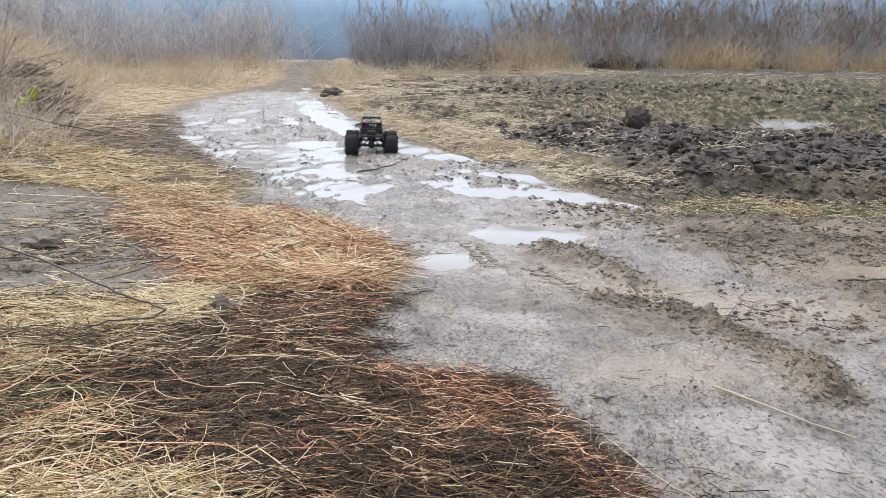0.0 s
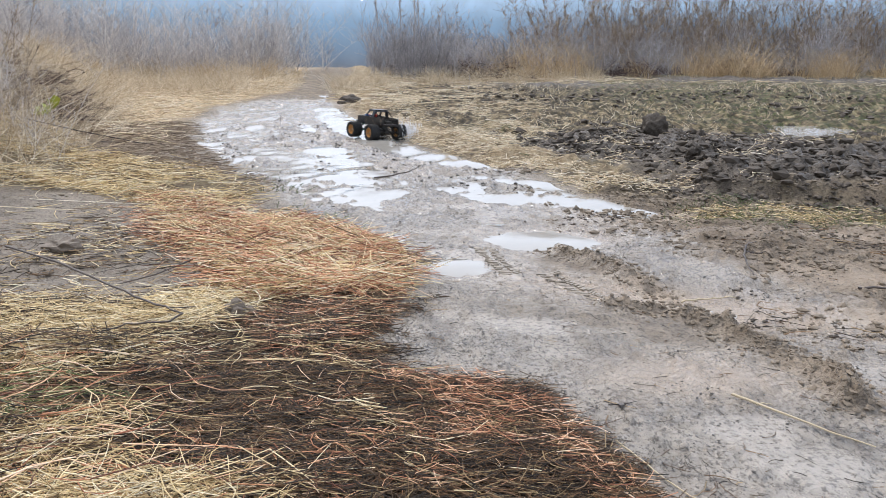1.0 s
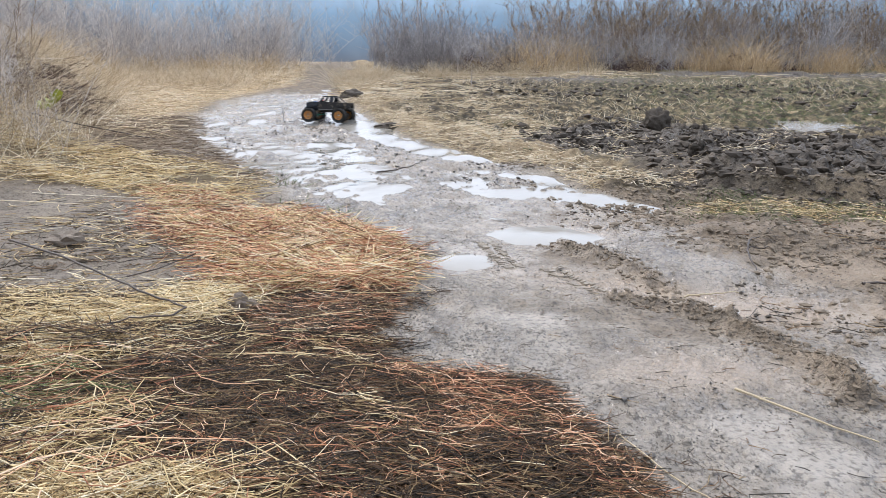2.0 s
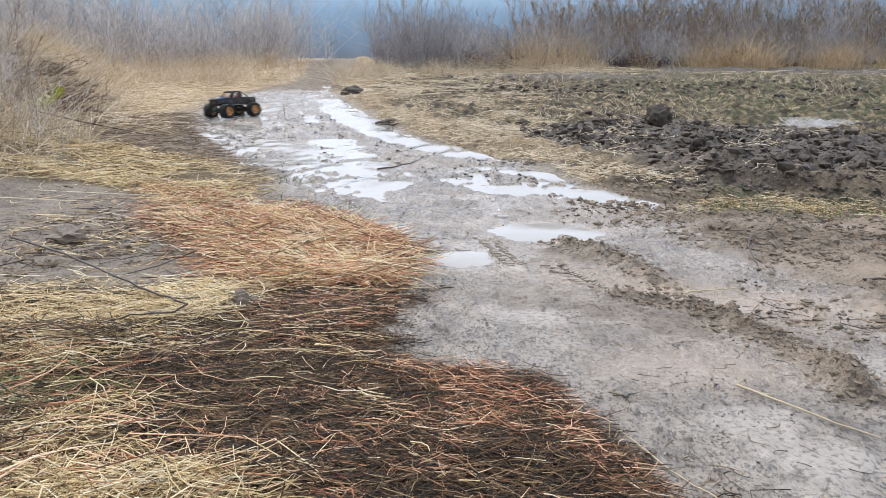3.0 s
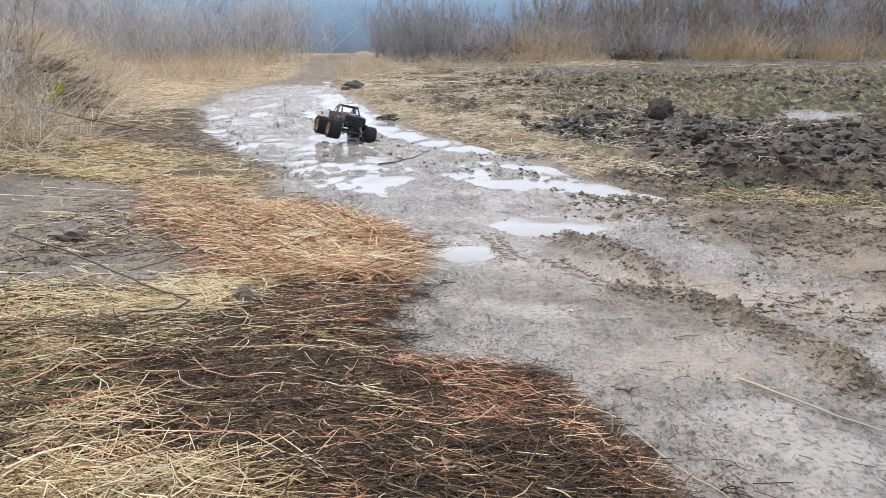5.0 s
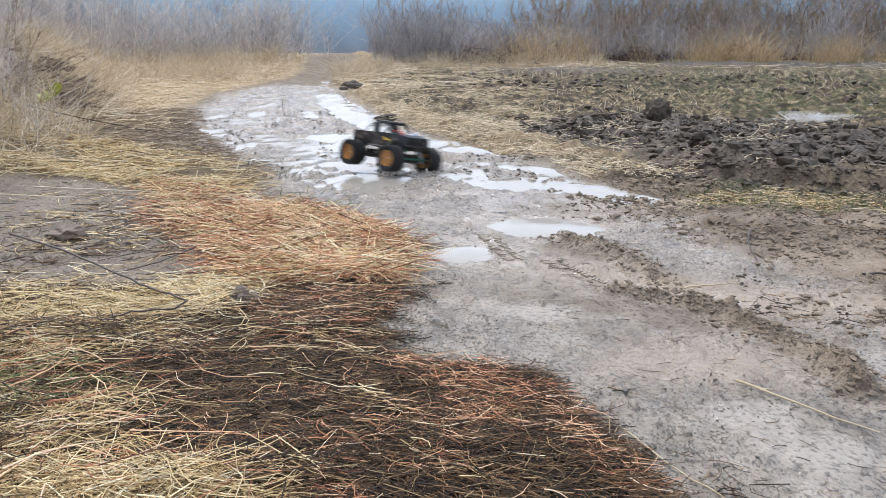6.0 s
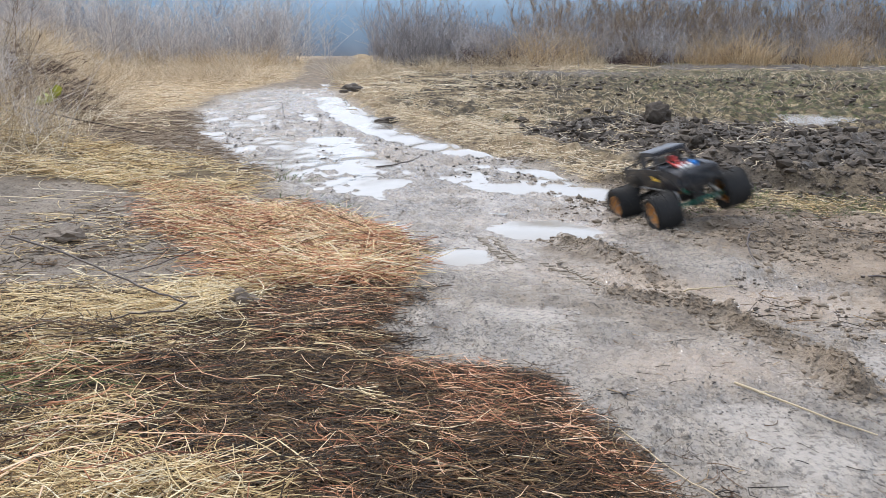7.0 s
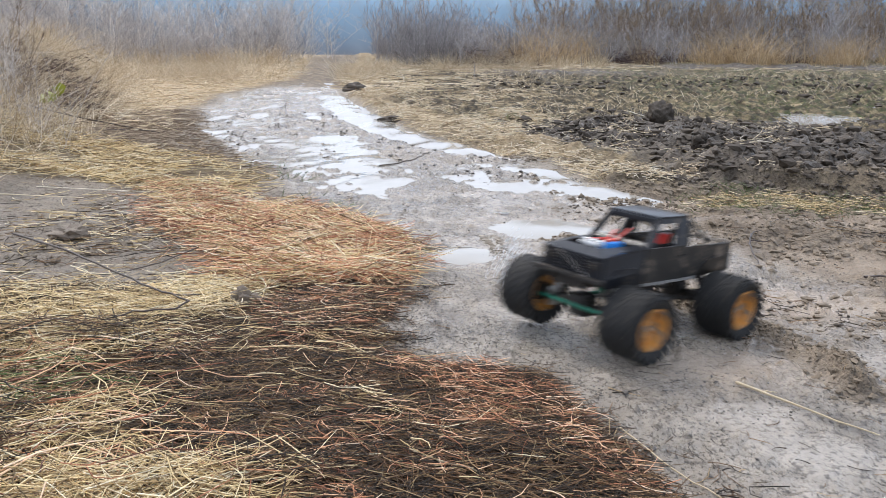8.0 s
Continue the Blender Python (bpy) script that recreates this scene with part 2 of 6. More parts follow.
def inside(x, y, poly, blur=0.08):
    """About 1 inside a polygon, 0 outside, with an edge of that width."""
    odd = np.zeros(np.shape(x), bool)
    for (ax, ay), (bx, by) in zip(poly, poly[1:] + poly[:1]):
        if ay != by:
            odd ^= ((ay > y) != (by > y)) & (x < (bx - ax) * (y - ay) / (by - ay) + ax)
    d, _ = line_gap(x, y, poly + poly[:1])
    return step(np.where(odd, d, -d), -blur, blur)


EDGE_L = np.array([(0.3, 0.45), (0.96, 0.32), (1.10, 0.27), (1.24, 0.23), (1.38, 0.20), (1.47, -0.16), (1.67, -0.18), (1.94, -0.15), (2.18, -0.02), (2.47, -0.12),
                   (2.79, -0.32), (3.21, -0.56), (4.27, -1.00), (5.39, -1.58), (6.52, -2.15), (8.38, -2.75), (10.29, -2.97), (11.6, -2.72), (13.2, -2.45), (18.6, -3.1), (40, -7)])
EDGE_R = np.array([(0.3, 9.0), (2.9, 9.0), (3.3, 1.3), (3.67, 1.04), (4.05, 0.83), (5.07, 0.57), (5.56, 0.28), (6.32, -0.02), (7.39, -0.47), (8.95, -0.97), (10.69, -1.48),
                   (12.5, -1.85), (18.6, -2.2), (40, -5)])
BANK = np.array([(2, -2.05), (3.4, -2.15), (4.27, -2.3), (6.52, -2.95), (8.4, -3.6), (12, -5.6), (16, -7.5), (40, -14)])
P_DARK = [(-0.66, 1.55), (-0.45, 1.93), (-0.15, 1.95), (-0.19, 1.65), (-0.16, 1.47), (0.20, 1.39), (0.24, 1.24), (0.28, 1.09), (0.36, 0.85), (-0.05, 0.85), (-0.32, 1.0), (-0.52, 1.2)]
P_PALE = [(-1.6, 0.6), (-0.20, 0.6), (-0.25, 0.96), (-0.40, 1.08), (-0.52, 1.25), (-0.64, 1.6), (-0.5, 1.95), (-0.66, 2.02), (-0.92, 1.90), (-1.25, 1.95), (-2.2, 2.2), (-2.4, 1.2)]
P_RED = [(-0.48, 1.95), (-0.23, 1.93), (-0.14, 2.15), (-0.09, 2.32), (-0.20, 2.61), (-0.37, 2.86), (-0.60, 3.09), (-0.80, 3.24), (-1.02, 3.45), (-1.30, 3.72), (-1.55, 3.85), (-1.22, 3.15), (-0.97, 2.70), (-0.80, 2.52), (-0.65, 2.22)]
P_FARSTRAW = [(-1.25, 3.55), (-0.95, 3.65), (-1.15, 4.3), (-1.7, 5.0), (-2.3, 5.3), (-3.6, 5.6), (-4.2, 3.6), (-2.6, 3.3), (-1.9, 3.9)]
P_CLOD = [(0.75, 6.9), (1.28, 7.7), (2.0, 8.0), (2.5, 8.0), (2.85, 7.4), (3.0, 6.7), (3.7, 6.1), (6.0, 5.6), (6.0, 4.0), (2.34, 3.9), (1.5, 3.98), (1.53, 4.83), (1.16, 5.8)]
P_LITTER = [(1.12, 3.12), (1.25, 3.70), (1.54, 3.80), (1.75, 3.60), (2.2, 3.5), (2.3, 3.1), (1.66, 3.0), (1.33, 2.92)]
P_RUST = [(-0.49, 1.73), (-0.39, 1.95), (-0.17, 2.02), (-0.17, 1.74), (-0.19, 1.58), (-0.30, 1.56)]
RIDGE_A = [(0.42, 2.68), (0.56, 2.47), (0.62, 2.28), (0.68, 2.06)]
RIDGE_B = [(0.50, 1.95), (0.63, 1.89), (0.74, 1.77), (0.79, 1.63), (0.83, 1.43), (0.82, 1.33)]
TREAD_A = [(0.355, 2.36), (0.42, 2.20), (0.48, 2.06)]
TREAD_B = [(0.165, 2.74), (0.21, 2.50), (0.25, 2.33)]
CUT = [(1.50, 4.15), (1.62, 4.05), (1.85, 3.84), (2.25, 3.66), (3.2, 3.4), (5, 3.2)]


POOLS = ((0.06, 2.44, 0.14, 0.16, 0), (0.40, 2.84, 0.21, 0.19, -30), (0.82, 3.76, 0.12, 0.22, 0), (0.74, 4.5, 0.12, 0.14, 0), (-0.22, 2.92, 0.12, 0.15, 0))
FILMS = ((0.62, 1.05, 0.17, 0.16, 0), (0.62, 1.24, 0.11, 0.05, 0), (0.92, 1.42, 0.08, 0.16, 0), (0.10, 2.44, 0.26, 0.26, 0), (0.45, 2.86, 0.32, 0.28, -30), (0.82, 3.76, 0.2, 0.34, 0), (0.30, 1.78, 0.30, 0.08, -20), (0.35, 3.5, 0.35, 0.3, 0))
FIELD_POOLS = ((4.3, 8.1, 1.4, 1.0), (3.5, 7.0, 0.4, 0.35), (4.7, 6.6, 0.7, 0.4), (-0.36, 9.1, 0.2, 0.25), (2.16, 6.3, 0.26, 0.16))


def base_height(x, y):
    """The lie of the land: flat by the camera, then a slow rise, and a crest where the track goes over."""
    z = 0.065 * (soft(y - 6.5, 0.8) - 1.6 * soft(y - 24.5, 1.5))
    z = np.maximum(z, -6.0)
    edge = np.interp(y, BANK[:, 0], BANK[:, 1])
    rise = soft(edge - x, 0.22)
    z = z + 1.25 * (1 - np.exp(-rise * 0.62)) * step(y, 2.2, 4.2)
    # the cut edge of the field
    z = z + 0.10 * step(y - np.interp(x, [1.3, 1.62, 2.25, 3.2, 6], [4.3, 4.05, 3.66, 3.4, 3.1]), -0.06, 0.05) * step(x, 1.3, 1.7) * (1 - step(y, 5.2, 8.0))
    z = z + 0.055 * hill(x, y, 1.22, 2.72, 0.42, 0.36) + 0.03 * hill(x, y, 1.75, 2.5, 0.5, 0.5)
    return z


def zones(x, y):
    warp = np.clip(y / 6, 0.2, 1.0) * 0.10 * fbm(x, y, 0.5, 4) + np.clip(y / 4, 0.3, 1.0) * 0.03 * fbm(x, y, 0.09, 3, 0.5, 4.0)
    wide = np.clip(y / 5, 0.35, 2.0)
    xl = np.interp(y, EDGE_L[:, 0], EDGE_L[:, 1])
    xr = np.interp(y, EDGE_R[:, 0], EDGE_R[:, 1])
    wx, wy = x + warp * 0.8, y + warp * 0.8
    z = {}
    z["road"] = step(x - xl + warp * wide, -0.06, 0.08) * step(xr - x + warp * wide, -0.05, 0.10) * (1 - step(y, 12.5, 15.5))
    z["dark"] = inside(wx, wy, P_DARK, 0.05)
    z["pale"] = np.maximum(inside(wx, wy, P_PALE, 0.10), inside(wx, wy, P_FARSTRAW, 0.15) * 0.8)
    z["red"] = inside(wx, wy, P_RED, 0.10) * (1 - z["dark"])
    z["clod"] = inside(wx, wy, P_CLOD, 0.22)
    right = step(x - xr, 0.0, 0.25)
    z["field"] = right * step(y, 3.4, 4.4) * (1 - z["clod"])
    z["green"] = z["field"] * np.clip(step(x, 0.6, 4.5) * step(y, 6.5, 9) * 0.9 + hill(x, y, 0.6, 8.0, 0.9, 0.8) * 0.6 + hill(x, y, 2.2, 5.6, 1.0, 0.4), 0, 1)
    burnt = hill(x, y, 2.5, 15.3, 1.7, 0.8) + hill(x, y, 6.5, 17.4, 2.6, 1.0) + hill(x, y, 11, 17.0, 3.0, 1.0)
    z["clod"] = np.maximum(z["clod"], np.clip(1.15 * burnt + 2.5 * warp, 0, 1) * right * step(y, 12, 14))
    left = step(xl - x + warp, 0.0, 0.5)
    bank = step(np.interp(y, BANK[:, 0], BANK[:, 1]) + 2 * warp - x, -0.05, 0.4) * step(y, 3.0, 3.8)
    z["grass"] = np.clip(0.9 * bank + left * step(y, 5.2, 6.8) * (0.5 + 0.5 * step(y, 7.5, 9.0)) * 0.95 + step(y, 14.2, 16.4) * (1 - z["clod"]) * step(np.abs(x + 2.7), 0.5, 1.1) * (0.35 + 0.5 * hill(x, y, 0.0, 15.5, 3.0, 1.5)) * (1 - 0.75 * step(x, 2.5, 5.0))
                         + 0.5 * z["field"] * (1 - step(x - xr + 4 * warp, 0.35, 1.0)) * step(y, 4.6, 5.6), 0, 1) * (1 - z["road"])
    z["silt"] = np.clip(hill(x, y, 0.55, 2.12, 0.42, 0.13, -35) + hill(x, y, 0.95, 1.93, 0.35, 0.14, -15) + hill(x, y, 1.0, 3.35, 0.25, 0.16) + hill(x, y, 0.55, 1.45, 0.22, 0.12)
                        + 0.7 * hill(x, y, 0.5, 2.95, 0.3, 0.25) + np.clip(0.8 * hill(x, y, 1.4, 2.25, 0.6, 0.14, -12) + 0.75 * hill(x, y, 1.45, 2.85, 0.45, 0.12, 8) + 0.6 * hill(x, y, 2.1, 2.5, 0.5, 0.10) + 2.0 * warp, 0, 0.85) * step(x, 0.8, 1.2) * step(3.3 - y, 0.0, 0.3), 0, 1)
    z["brown"] = np.clip(step(x - np.interp(y, [1.5, 2.0, 2.6, 3.2, 4.0], [0.95, 1.0, 0.72, 0.70, 0.85]) + 2 * warp, 0.0, 0.3) * step(y, 1.55, 1.95) * (1 - step(y, 4.2, 4.8)) + 0.8 * hill(x, y, 0.85, 3.7, 0.5, 0.5) + 0.45 * step(xl - x + 2 * warp, -0.05, 0.2) * step(y, 1.9, 2.3) + 0.4 * step(xl - x, 0.0, 0.2) * step(y, 4.0, 4.8)
                         + step(y, 10.8, 12.5) + 0.9 * z["clod"] + 0.6 * hill(x, y, 0.55, 1.75, 0.5, 0.12, -30) + 0.8 * hill(x, y, 0.45, 2.45, 0.35, 0.10, -50) + 1.6 * warp * step(y, 1.4, 2.0), 0, 1)
    for pts in (RIDGE_A, RIDGE_B):
        z["brown"] = np.maximum(z["brown"], np.exp(-(line_gap(x, y, pts)[0] / 0.055) ** 2))
    film = sum(hill(x, y, *f) for f in FILMS)
    z["film"] = step(film + 0.55 * fbm(x, y, 0.16, 4, 0.6, 13.0), 0.35, 0.95) * z["road"]
    z["mudpatch"] = hill(x, y, -1.15, 2.75, 0.55, 0.55)
    z["xl"], z["xr"], z["warp"] = xl, xr, warp
    return z


def ground_height(x, y, z=None):
    z = z or zones(x, y)
    h = base_height(x, y)
    road = z["road"]
    wheel = fbm(x, y, 0.5, 4, 0.5, 3.0)
    # churned mud of the track
    drawn = fbm(x - np.interp(y, EDGE_L[:, 0], EDGE_L[:, 1]), y * 0.42, 0.24, 5, 0.6, 7.0)
    out = step(y, 2.6, 4.5)
    ditch, _ = line_gap(x, y, [(0.30, 5.4), (-0.08, 6.2), (-0.55, 7.1), (-1.02, 8.5), (-1.50, 10.3)])
    calm = 1 - 0.85 * np.exp(-(ditch / 0.26) ** 2)
    calm = calm * (1 - 0.7 * z["film"] * (1 - out))
    h = h + road * calm * (0.010 * wheel + (0.004 + 0.019 * out) * drawn + 0.012 * out * fbm(x - 0.3 * y, y * 0.5, 0.09, 4, 0.6, 2.7) + (0.0055 + 0.008 * out) * fbm(x, y, 0.06, 4, 0.65, 8.0) + 0.010 * np.clip(fbm(x, y, 0.03, 2, 0.5, 5.0) - 0.40, 0, 1))
    rough_mud = (1 - road) * (1 - z["grass"])
    h = h + rough_mud * (0.012 * fbm(x, y, 0.25, 4, 0.55, 2.0) + 0.009 * lumps(x, y, 0.05, 6.0))
    h = h + z["mudpatch"] * (0.013 * lumps(x, y, 0.10, 3.0) + 0.009 * fbm(x, y, 0.05, 3, 0.6, 4.4)) * (1 - road)
    h = h + z["clod"] * step(y, 3.2, 4.0) * (1 - step(y, 9, 11)) * (0.055 * lumps(x, y, 0.45, 1.0) + 0.045 * lumps(x, y, 0.13, 2.0) + 0.026 * fbm(x, y, 0.06, 3, 0.6, 7.0) - 0.05)
    h = h + z["field"] * (0.018 * fbm(x, y, 0.14, 3, 0.6, 6.6) + 0.045 * fbm(x, y, 0.5, 5, 0.68, 2.5) + 0.045 * lumps(x, y, 0.15, 4.0) - 0.015)
    h = h + z["grass"] * 0.03 * fbm(x, y, 0.4, 4, 0.6, 1.5)
    # lumpy right hand side, trodden
    side = step(x, 0.7, 1.1) * (1 - step(y, 4.4, 5.0)) * step(y, 1.5, 1.9)
    h = h + side * (1 - np.clip(z["silt"] * 1.4, 0, 1)) * (0.022 * fbm(x, y, 0.22, 5, 0.62, 2.2) + 0.013 * lumps(x, y, 0.06, 3.2) - 0.007)
    # thrown-up ridges between the ruts
    for pts, hgt, wid in ((RIDGE_A, 0.038, 0.032), (RIDGE_B, 0.040, 0.032)):
        d, s = line_gap(x + 0.03 * wheel, y, pts)
        h = h + hgt * np.exp(-(d / wid) ** 2) * np.clip(0.60 + 0.9 * fbm(x, y, 0.11, 4, 0.65, 9.0), 0, 1.5)
    h = h - 0.013 * z["silt"] * step(y, 1.6, 1.8)
    for cx, cy, rx, ry, turn in POOLS:
        h = h - 0.016 * hill(x, y, cx, cy, rx, ry, turn)
    for cx, cy, rx, ry in FIELD_POOLS:
        h = h - 0.020 * hill(x, y, cx, cy, rx, ry)
    # ruts of the far track and the water-filled one at its side
    for pts, dep, wid in (([(0.30, 5.4), (-0.08, 6.2), (-0.55, 7.1), (-1.02, 8.5), (-1.50, 10.3)], 0.05, 0.22), ([(0.35, 3.9), (-0.2, 4.6), (-0.9, 6.2), (-1.7, 9.0), (-2.2, 11.3)], 0.018, 0.12),
                          ([(-0.3, 3.8), (-0.9, 5.0), (-1.6, 6.6), (-2.4, 9.0), (-2.5, 11.0)], 0.008, 0.35)):
        d, s = line_gap(x + 0.05 * wheel, y, pts)
        h = h - dep * np.exp(-(d / wid) ** 2) + 0.5 * dep * np.exp(-((d - 1.8 * wid) / (0.7 * wid)) ** 2) * (dep > 0.03)
    d, _ = line_gap(x, y, TREAD_A)
    h = h - 0.004 * np.exp(-(d / 0.05) ** 4)
    return h


def water_level(x, y, z):
    """Height of the standing water over the lie of the land: pools where it is above the mud."""
    pool = 0.003 * hill(x, y, 0.60, 2.07, 0.35, 0.10, -25)
    for cx, cy, rx, ry, turn in POOLS:
        pool = pool + 0.0155 * hill(x, y, cx, cy, rx * 1.2, ry * 1.2, turn)
    d, _ = line_gap(x, y, [(0.30, 5.4), (-0.08, 6.2), (-0.55, 7.1), (-1.02, 8.5), (-1.50, 10.3)])
    far = step(y, 2.7, 4.2)
    return -0.020 + pool + 0.024 * np.exp(-(d / 0.24) ** 2) * step(y, 4.6, 5.4) + far * (0.0155 + 0.008 * fbm(x, y, 1.1, 3, 0.5, 6.0) + 0.006 * fbm(x - 0.3 * y, y * 0.5, 0.22, 3, 0.6, 1.4))


def sheet(name, verts, quads, mat, smooth=True):
    me = bpy.data.meshes.new(name)
    me.vertices.add(len(verts))
    me.vertices.foreach_set("co", np.asarray(verts, np.float32).ravel())
    q = np.asarray(quads, np.int32)
    k = q.shape[1]
    me.loops.add(q.size)
    me.loops.foreach_set("vertex_index", q.ravel())
    me.polygons.add(len(q))
    me.polygons.foreach_set("loop_start", np.arange(len(q), dtype=np.int32) * k)
    me.polygons.foreach_set("use_smooth", np.full(len(q), smooth))
    me.update(calc_edges=True)
    me.materials.append(mat)
    return me


def grid_quads(rows, cols, wrap):
    i, j = np.meshgrid(np.arange(rows - 1), np.arange(cols if wrap else cols - 1), indexing="ij")
    k = (j + 1) % cols
    return np.stack([i * cols + j, i * cols + k, (i + 1) * cols + k, (i + 1) * cols + j], -1).reshape(-1, 4)


def build_ground():
    # finer where the track lies, coarser behind and far out
    ang = np.radians(np.concatenate([np.linspace(-34, 34, 500), np.linspace(36, 324, 74)[1:-1]]))
    rad = np.concatenate([np.geomspace(0.002, 0.8, 14)[:-1], np.geomspace(0.8, 30, 640), np.geomspace(30, 3000, 40)[1:]])
    r, a = np.meshgrid(rad, ang, indexing="ij")
    x, y = r * np.sin(a) + 0.011, r * np.cos(a)
    z = zones(x, y)
    h = ground_height(x, y, z)
    me = sheet("ground", np.stack([x, y, h], -1).reshape(-1, 3), grid_quads(len(rad), len(ang), True)[:, ::-1], MUD)
    wetness = np.clip(z["road"] * (1 - 0.55 * z["brown"]) + 0.8 * z["silt"] + 0.15 * step(x, 0.6, 1.0) * (1 - step(y, 3.6, 4.4)) + 0.6 * z["mudpatch"], 0, 1)
    for name, cols in (("zone_a", (wetness, z["dark"], z["pale"])), ("zone_b", (z["field"], z["clod"], z["silt"])), ("zone_c", (z["green"], z["red"], z["grass"])), ("zone_d", (z["brown"], z["film"], z["mudpatch"]))):
        at = me.attributes.new(name, "FLOAT_COLOR", "POINT")
        at.data.foreach_set("color", np.stack([*cols, np.ones_like(x)], -1).astype(np.float32).ravel())
    tagged(new("ground", me), "wet grey-brown muddy ground with ruts and dry grass", "ground", kind="structure")


def build_water():
    ys = np.geomspace(0.85, 12.5, 260)
    us = np.linspace(0, 1, 120)
    yy, uu = np.meshgrid(ys, us, indexing="ij")
    lo = np.interp(yy, EDGE_L[:, 0], EDGE_L[:, 1]) - 0.1
    hi = np.minimum(np.interp(yy, EDGE_R[:, 0], EDGE_R[:, 1]) + 0.1, 1.4)
    xx = lo + uu * (hi - lo)
    z = zones(xx, yy)
    h = base_height(xx, yy) + water_level(xx, yy, z) - 0.03 * (1 - step(z["road"], 0.2, 0.7))
    me = sheet("puddle_water", np.stack([xx, yy, h], -1).reshape(-1, 3), grid_quads(len(ys), len(us), False), WATER)
    tagged(new("puddle_water", me), "shallow muddy puddle water lying in the ruts", "puddle water", kind="structure")
    # puddles out in the field
    for k_pool, (cx, cy, rx, ry) in enumerate(FIELD_POOLS):
        rr, aa = np.meshgrid(np.linspace(0.02, 1, 14), np.linspace(0, 2 * math.pi, 48, endpoint=False), indexing="ij")
        k = rr * (1 + 0.25 * np.sin(aa * 3 + cx) + 0.12 * np.sin(aa * 5 + cy))
        xx, yy = cx + 1.3 * rx * k * np.cos(aa), cy + 1.3 * ry * k * np.sin(aa)
        level = base_height(xx, yy) - 0.009 - 0.003 * k_pool
        me = sheet("field_puddle", np.stack([xx, yy, level], -1).reshape(-1, 3), grid_quads(14, 48, True), WATER)
        tagged(new("field_puddle", me), "bright puddle among stubble and mud", "puddle", kind="structure")


build_ground()
build_water()


# ---- misty wooded hillside far behind ----
def build_backdrop():
    m, n, l, b = material("painted_mist_woods")
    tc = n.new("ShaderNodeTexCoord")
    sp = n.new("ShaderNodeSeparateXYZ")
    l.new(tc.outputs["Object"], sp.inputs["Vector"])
    # the mist is painted: bluer and brighter with height, and the sheet glows
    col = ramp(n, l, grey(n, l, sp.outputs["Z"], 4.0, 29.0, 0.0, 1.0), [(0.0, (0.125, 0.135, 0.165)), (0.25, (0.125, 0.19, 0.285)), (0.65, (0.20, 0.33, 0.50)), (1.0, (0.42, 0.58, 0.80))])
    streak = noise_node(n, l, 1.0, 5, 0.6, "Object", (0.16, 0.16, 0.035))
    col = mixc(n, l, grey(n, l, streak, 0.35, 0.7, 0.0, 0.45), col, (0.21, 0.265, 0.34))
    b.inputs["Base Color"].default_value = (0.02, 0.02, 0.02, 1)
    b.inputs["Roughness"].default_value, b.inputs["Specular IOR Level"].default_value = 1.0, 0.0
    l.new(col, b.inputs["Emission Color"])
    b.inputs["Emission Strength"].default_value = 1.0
    ang = np.radians(np.linspace(-75, 75, 300))
    rows = np.linspace(0, 1, 16)
    v, a = np.meshgrid(rows, ang, indexing="ij")
    top = 30 + 2 * fbm(a * 60, a * 0, 18.0, 4) + 1.6 * fbm(a * 300, a * 0 + 3, 6.0, 3)
    rr = 230 + 30 * v
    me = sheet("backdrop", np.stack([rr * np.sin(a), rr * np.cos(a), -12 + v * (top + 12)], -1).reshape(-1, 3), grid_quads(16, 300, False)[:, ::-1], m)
    tagged(new("backdrop", me), "glowing sheet of wooded hillside far behind the field, blue mist painted in", "hillside", kind="structure")


build_backdrop()


# ---- stems: straw, grass, weeds ----
RNG = np.random.RandomState(5)


def tube_arrays(paths, radii, sides=3):
    """Thin tapering tubes along paths (n, k, 3) with radii (n, k): vertices and quads."""
    n, k, _ = paths.shape
    d = np.gradient(paths, axis=1)
    d /= np.linalg.norm(d, axis=2, keepdims=True) + 1e-9
    ref = np.where(np.abs(d[..., 2:3]) > 0.8, np.array([1.0, 0, 0]), np.array([0, 0, 1.0]))
    u = np.cross(d, ref)
    u /= np.linalg.norm(u, axis=2, keepdims=True) + 1e-9
    w = np.cross(d, u)
    th = np.arange(sides) * 2 * math.pi / sides
    ring = u[:, :, None] * np.cos(th)[None, None, :, None] + w[:, :, None] * np.sin(th)[None, None, :, None]
    verts = (paths[:, :, None] + ring * radii[:, :, None, None]).reshape(-1, 3)
    i, j, s = np.meshgrid(np.arange(n), np.arange(k - 1), np.arange(sides), indexing="ij")
    a, e = (i * k + j) * sides, (i * k + j + 1) * sides
    t = (s + 1) % sides
    return verts, np.stack([a + s, a + t, e + t, e + s], -1).reshape(-1, 4)


def tubes(name, groups, mat):
    vs, qs, at = [], [], 0
    for paths, radii in groups:
        v, q = tube_arrays(paths, radii)
        vs.append(v)
        qs.append(q + at)
        at += len(v)
    return sheet(name, np.concatenate(vs), np.concatenate(qs), mat)


def scatter(n, box, weight):
    """n places in a box (x0, y0, x1, y1), as thick as weight(x, y) says."""
    out = np.zeros((0, 2))
    while len(out) < n:
        p = RNG.uniform(box[:2], box[2:], (n * 2, 2))
        out = np.concatenate([out, p[RNG.rand(len(p)) < weight(p[:, 0], p[:, 1])]])
    return out[:n]


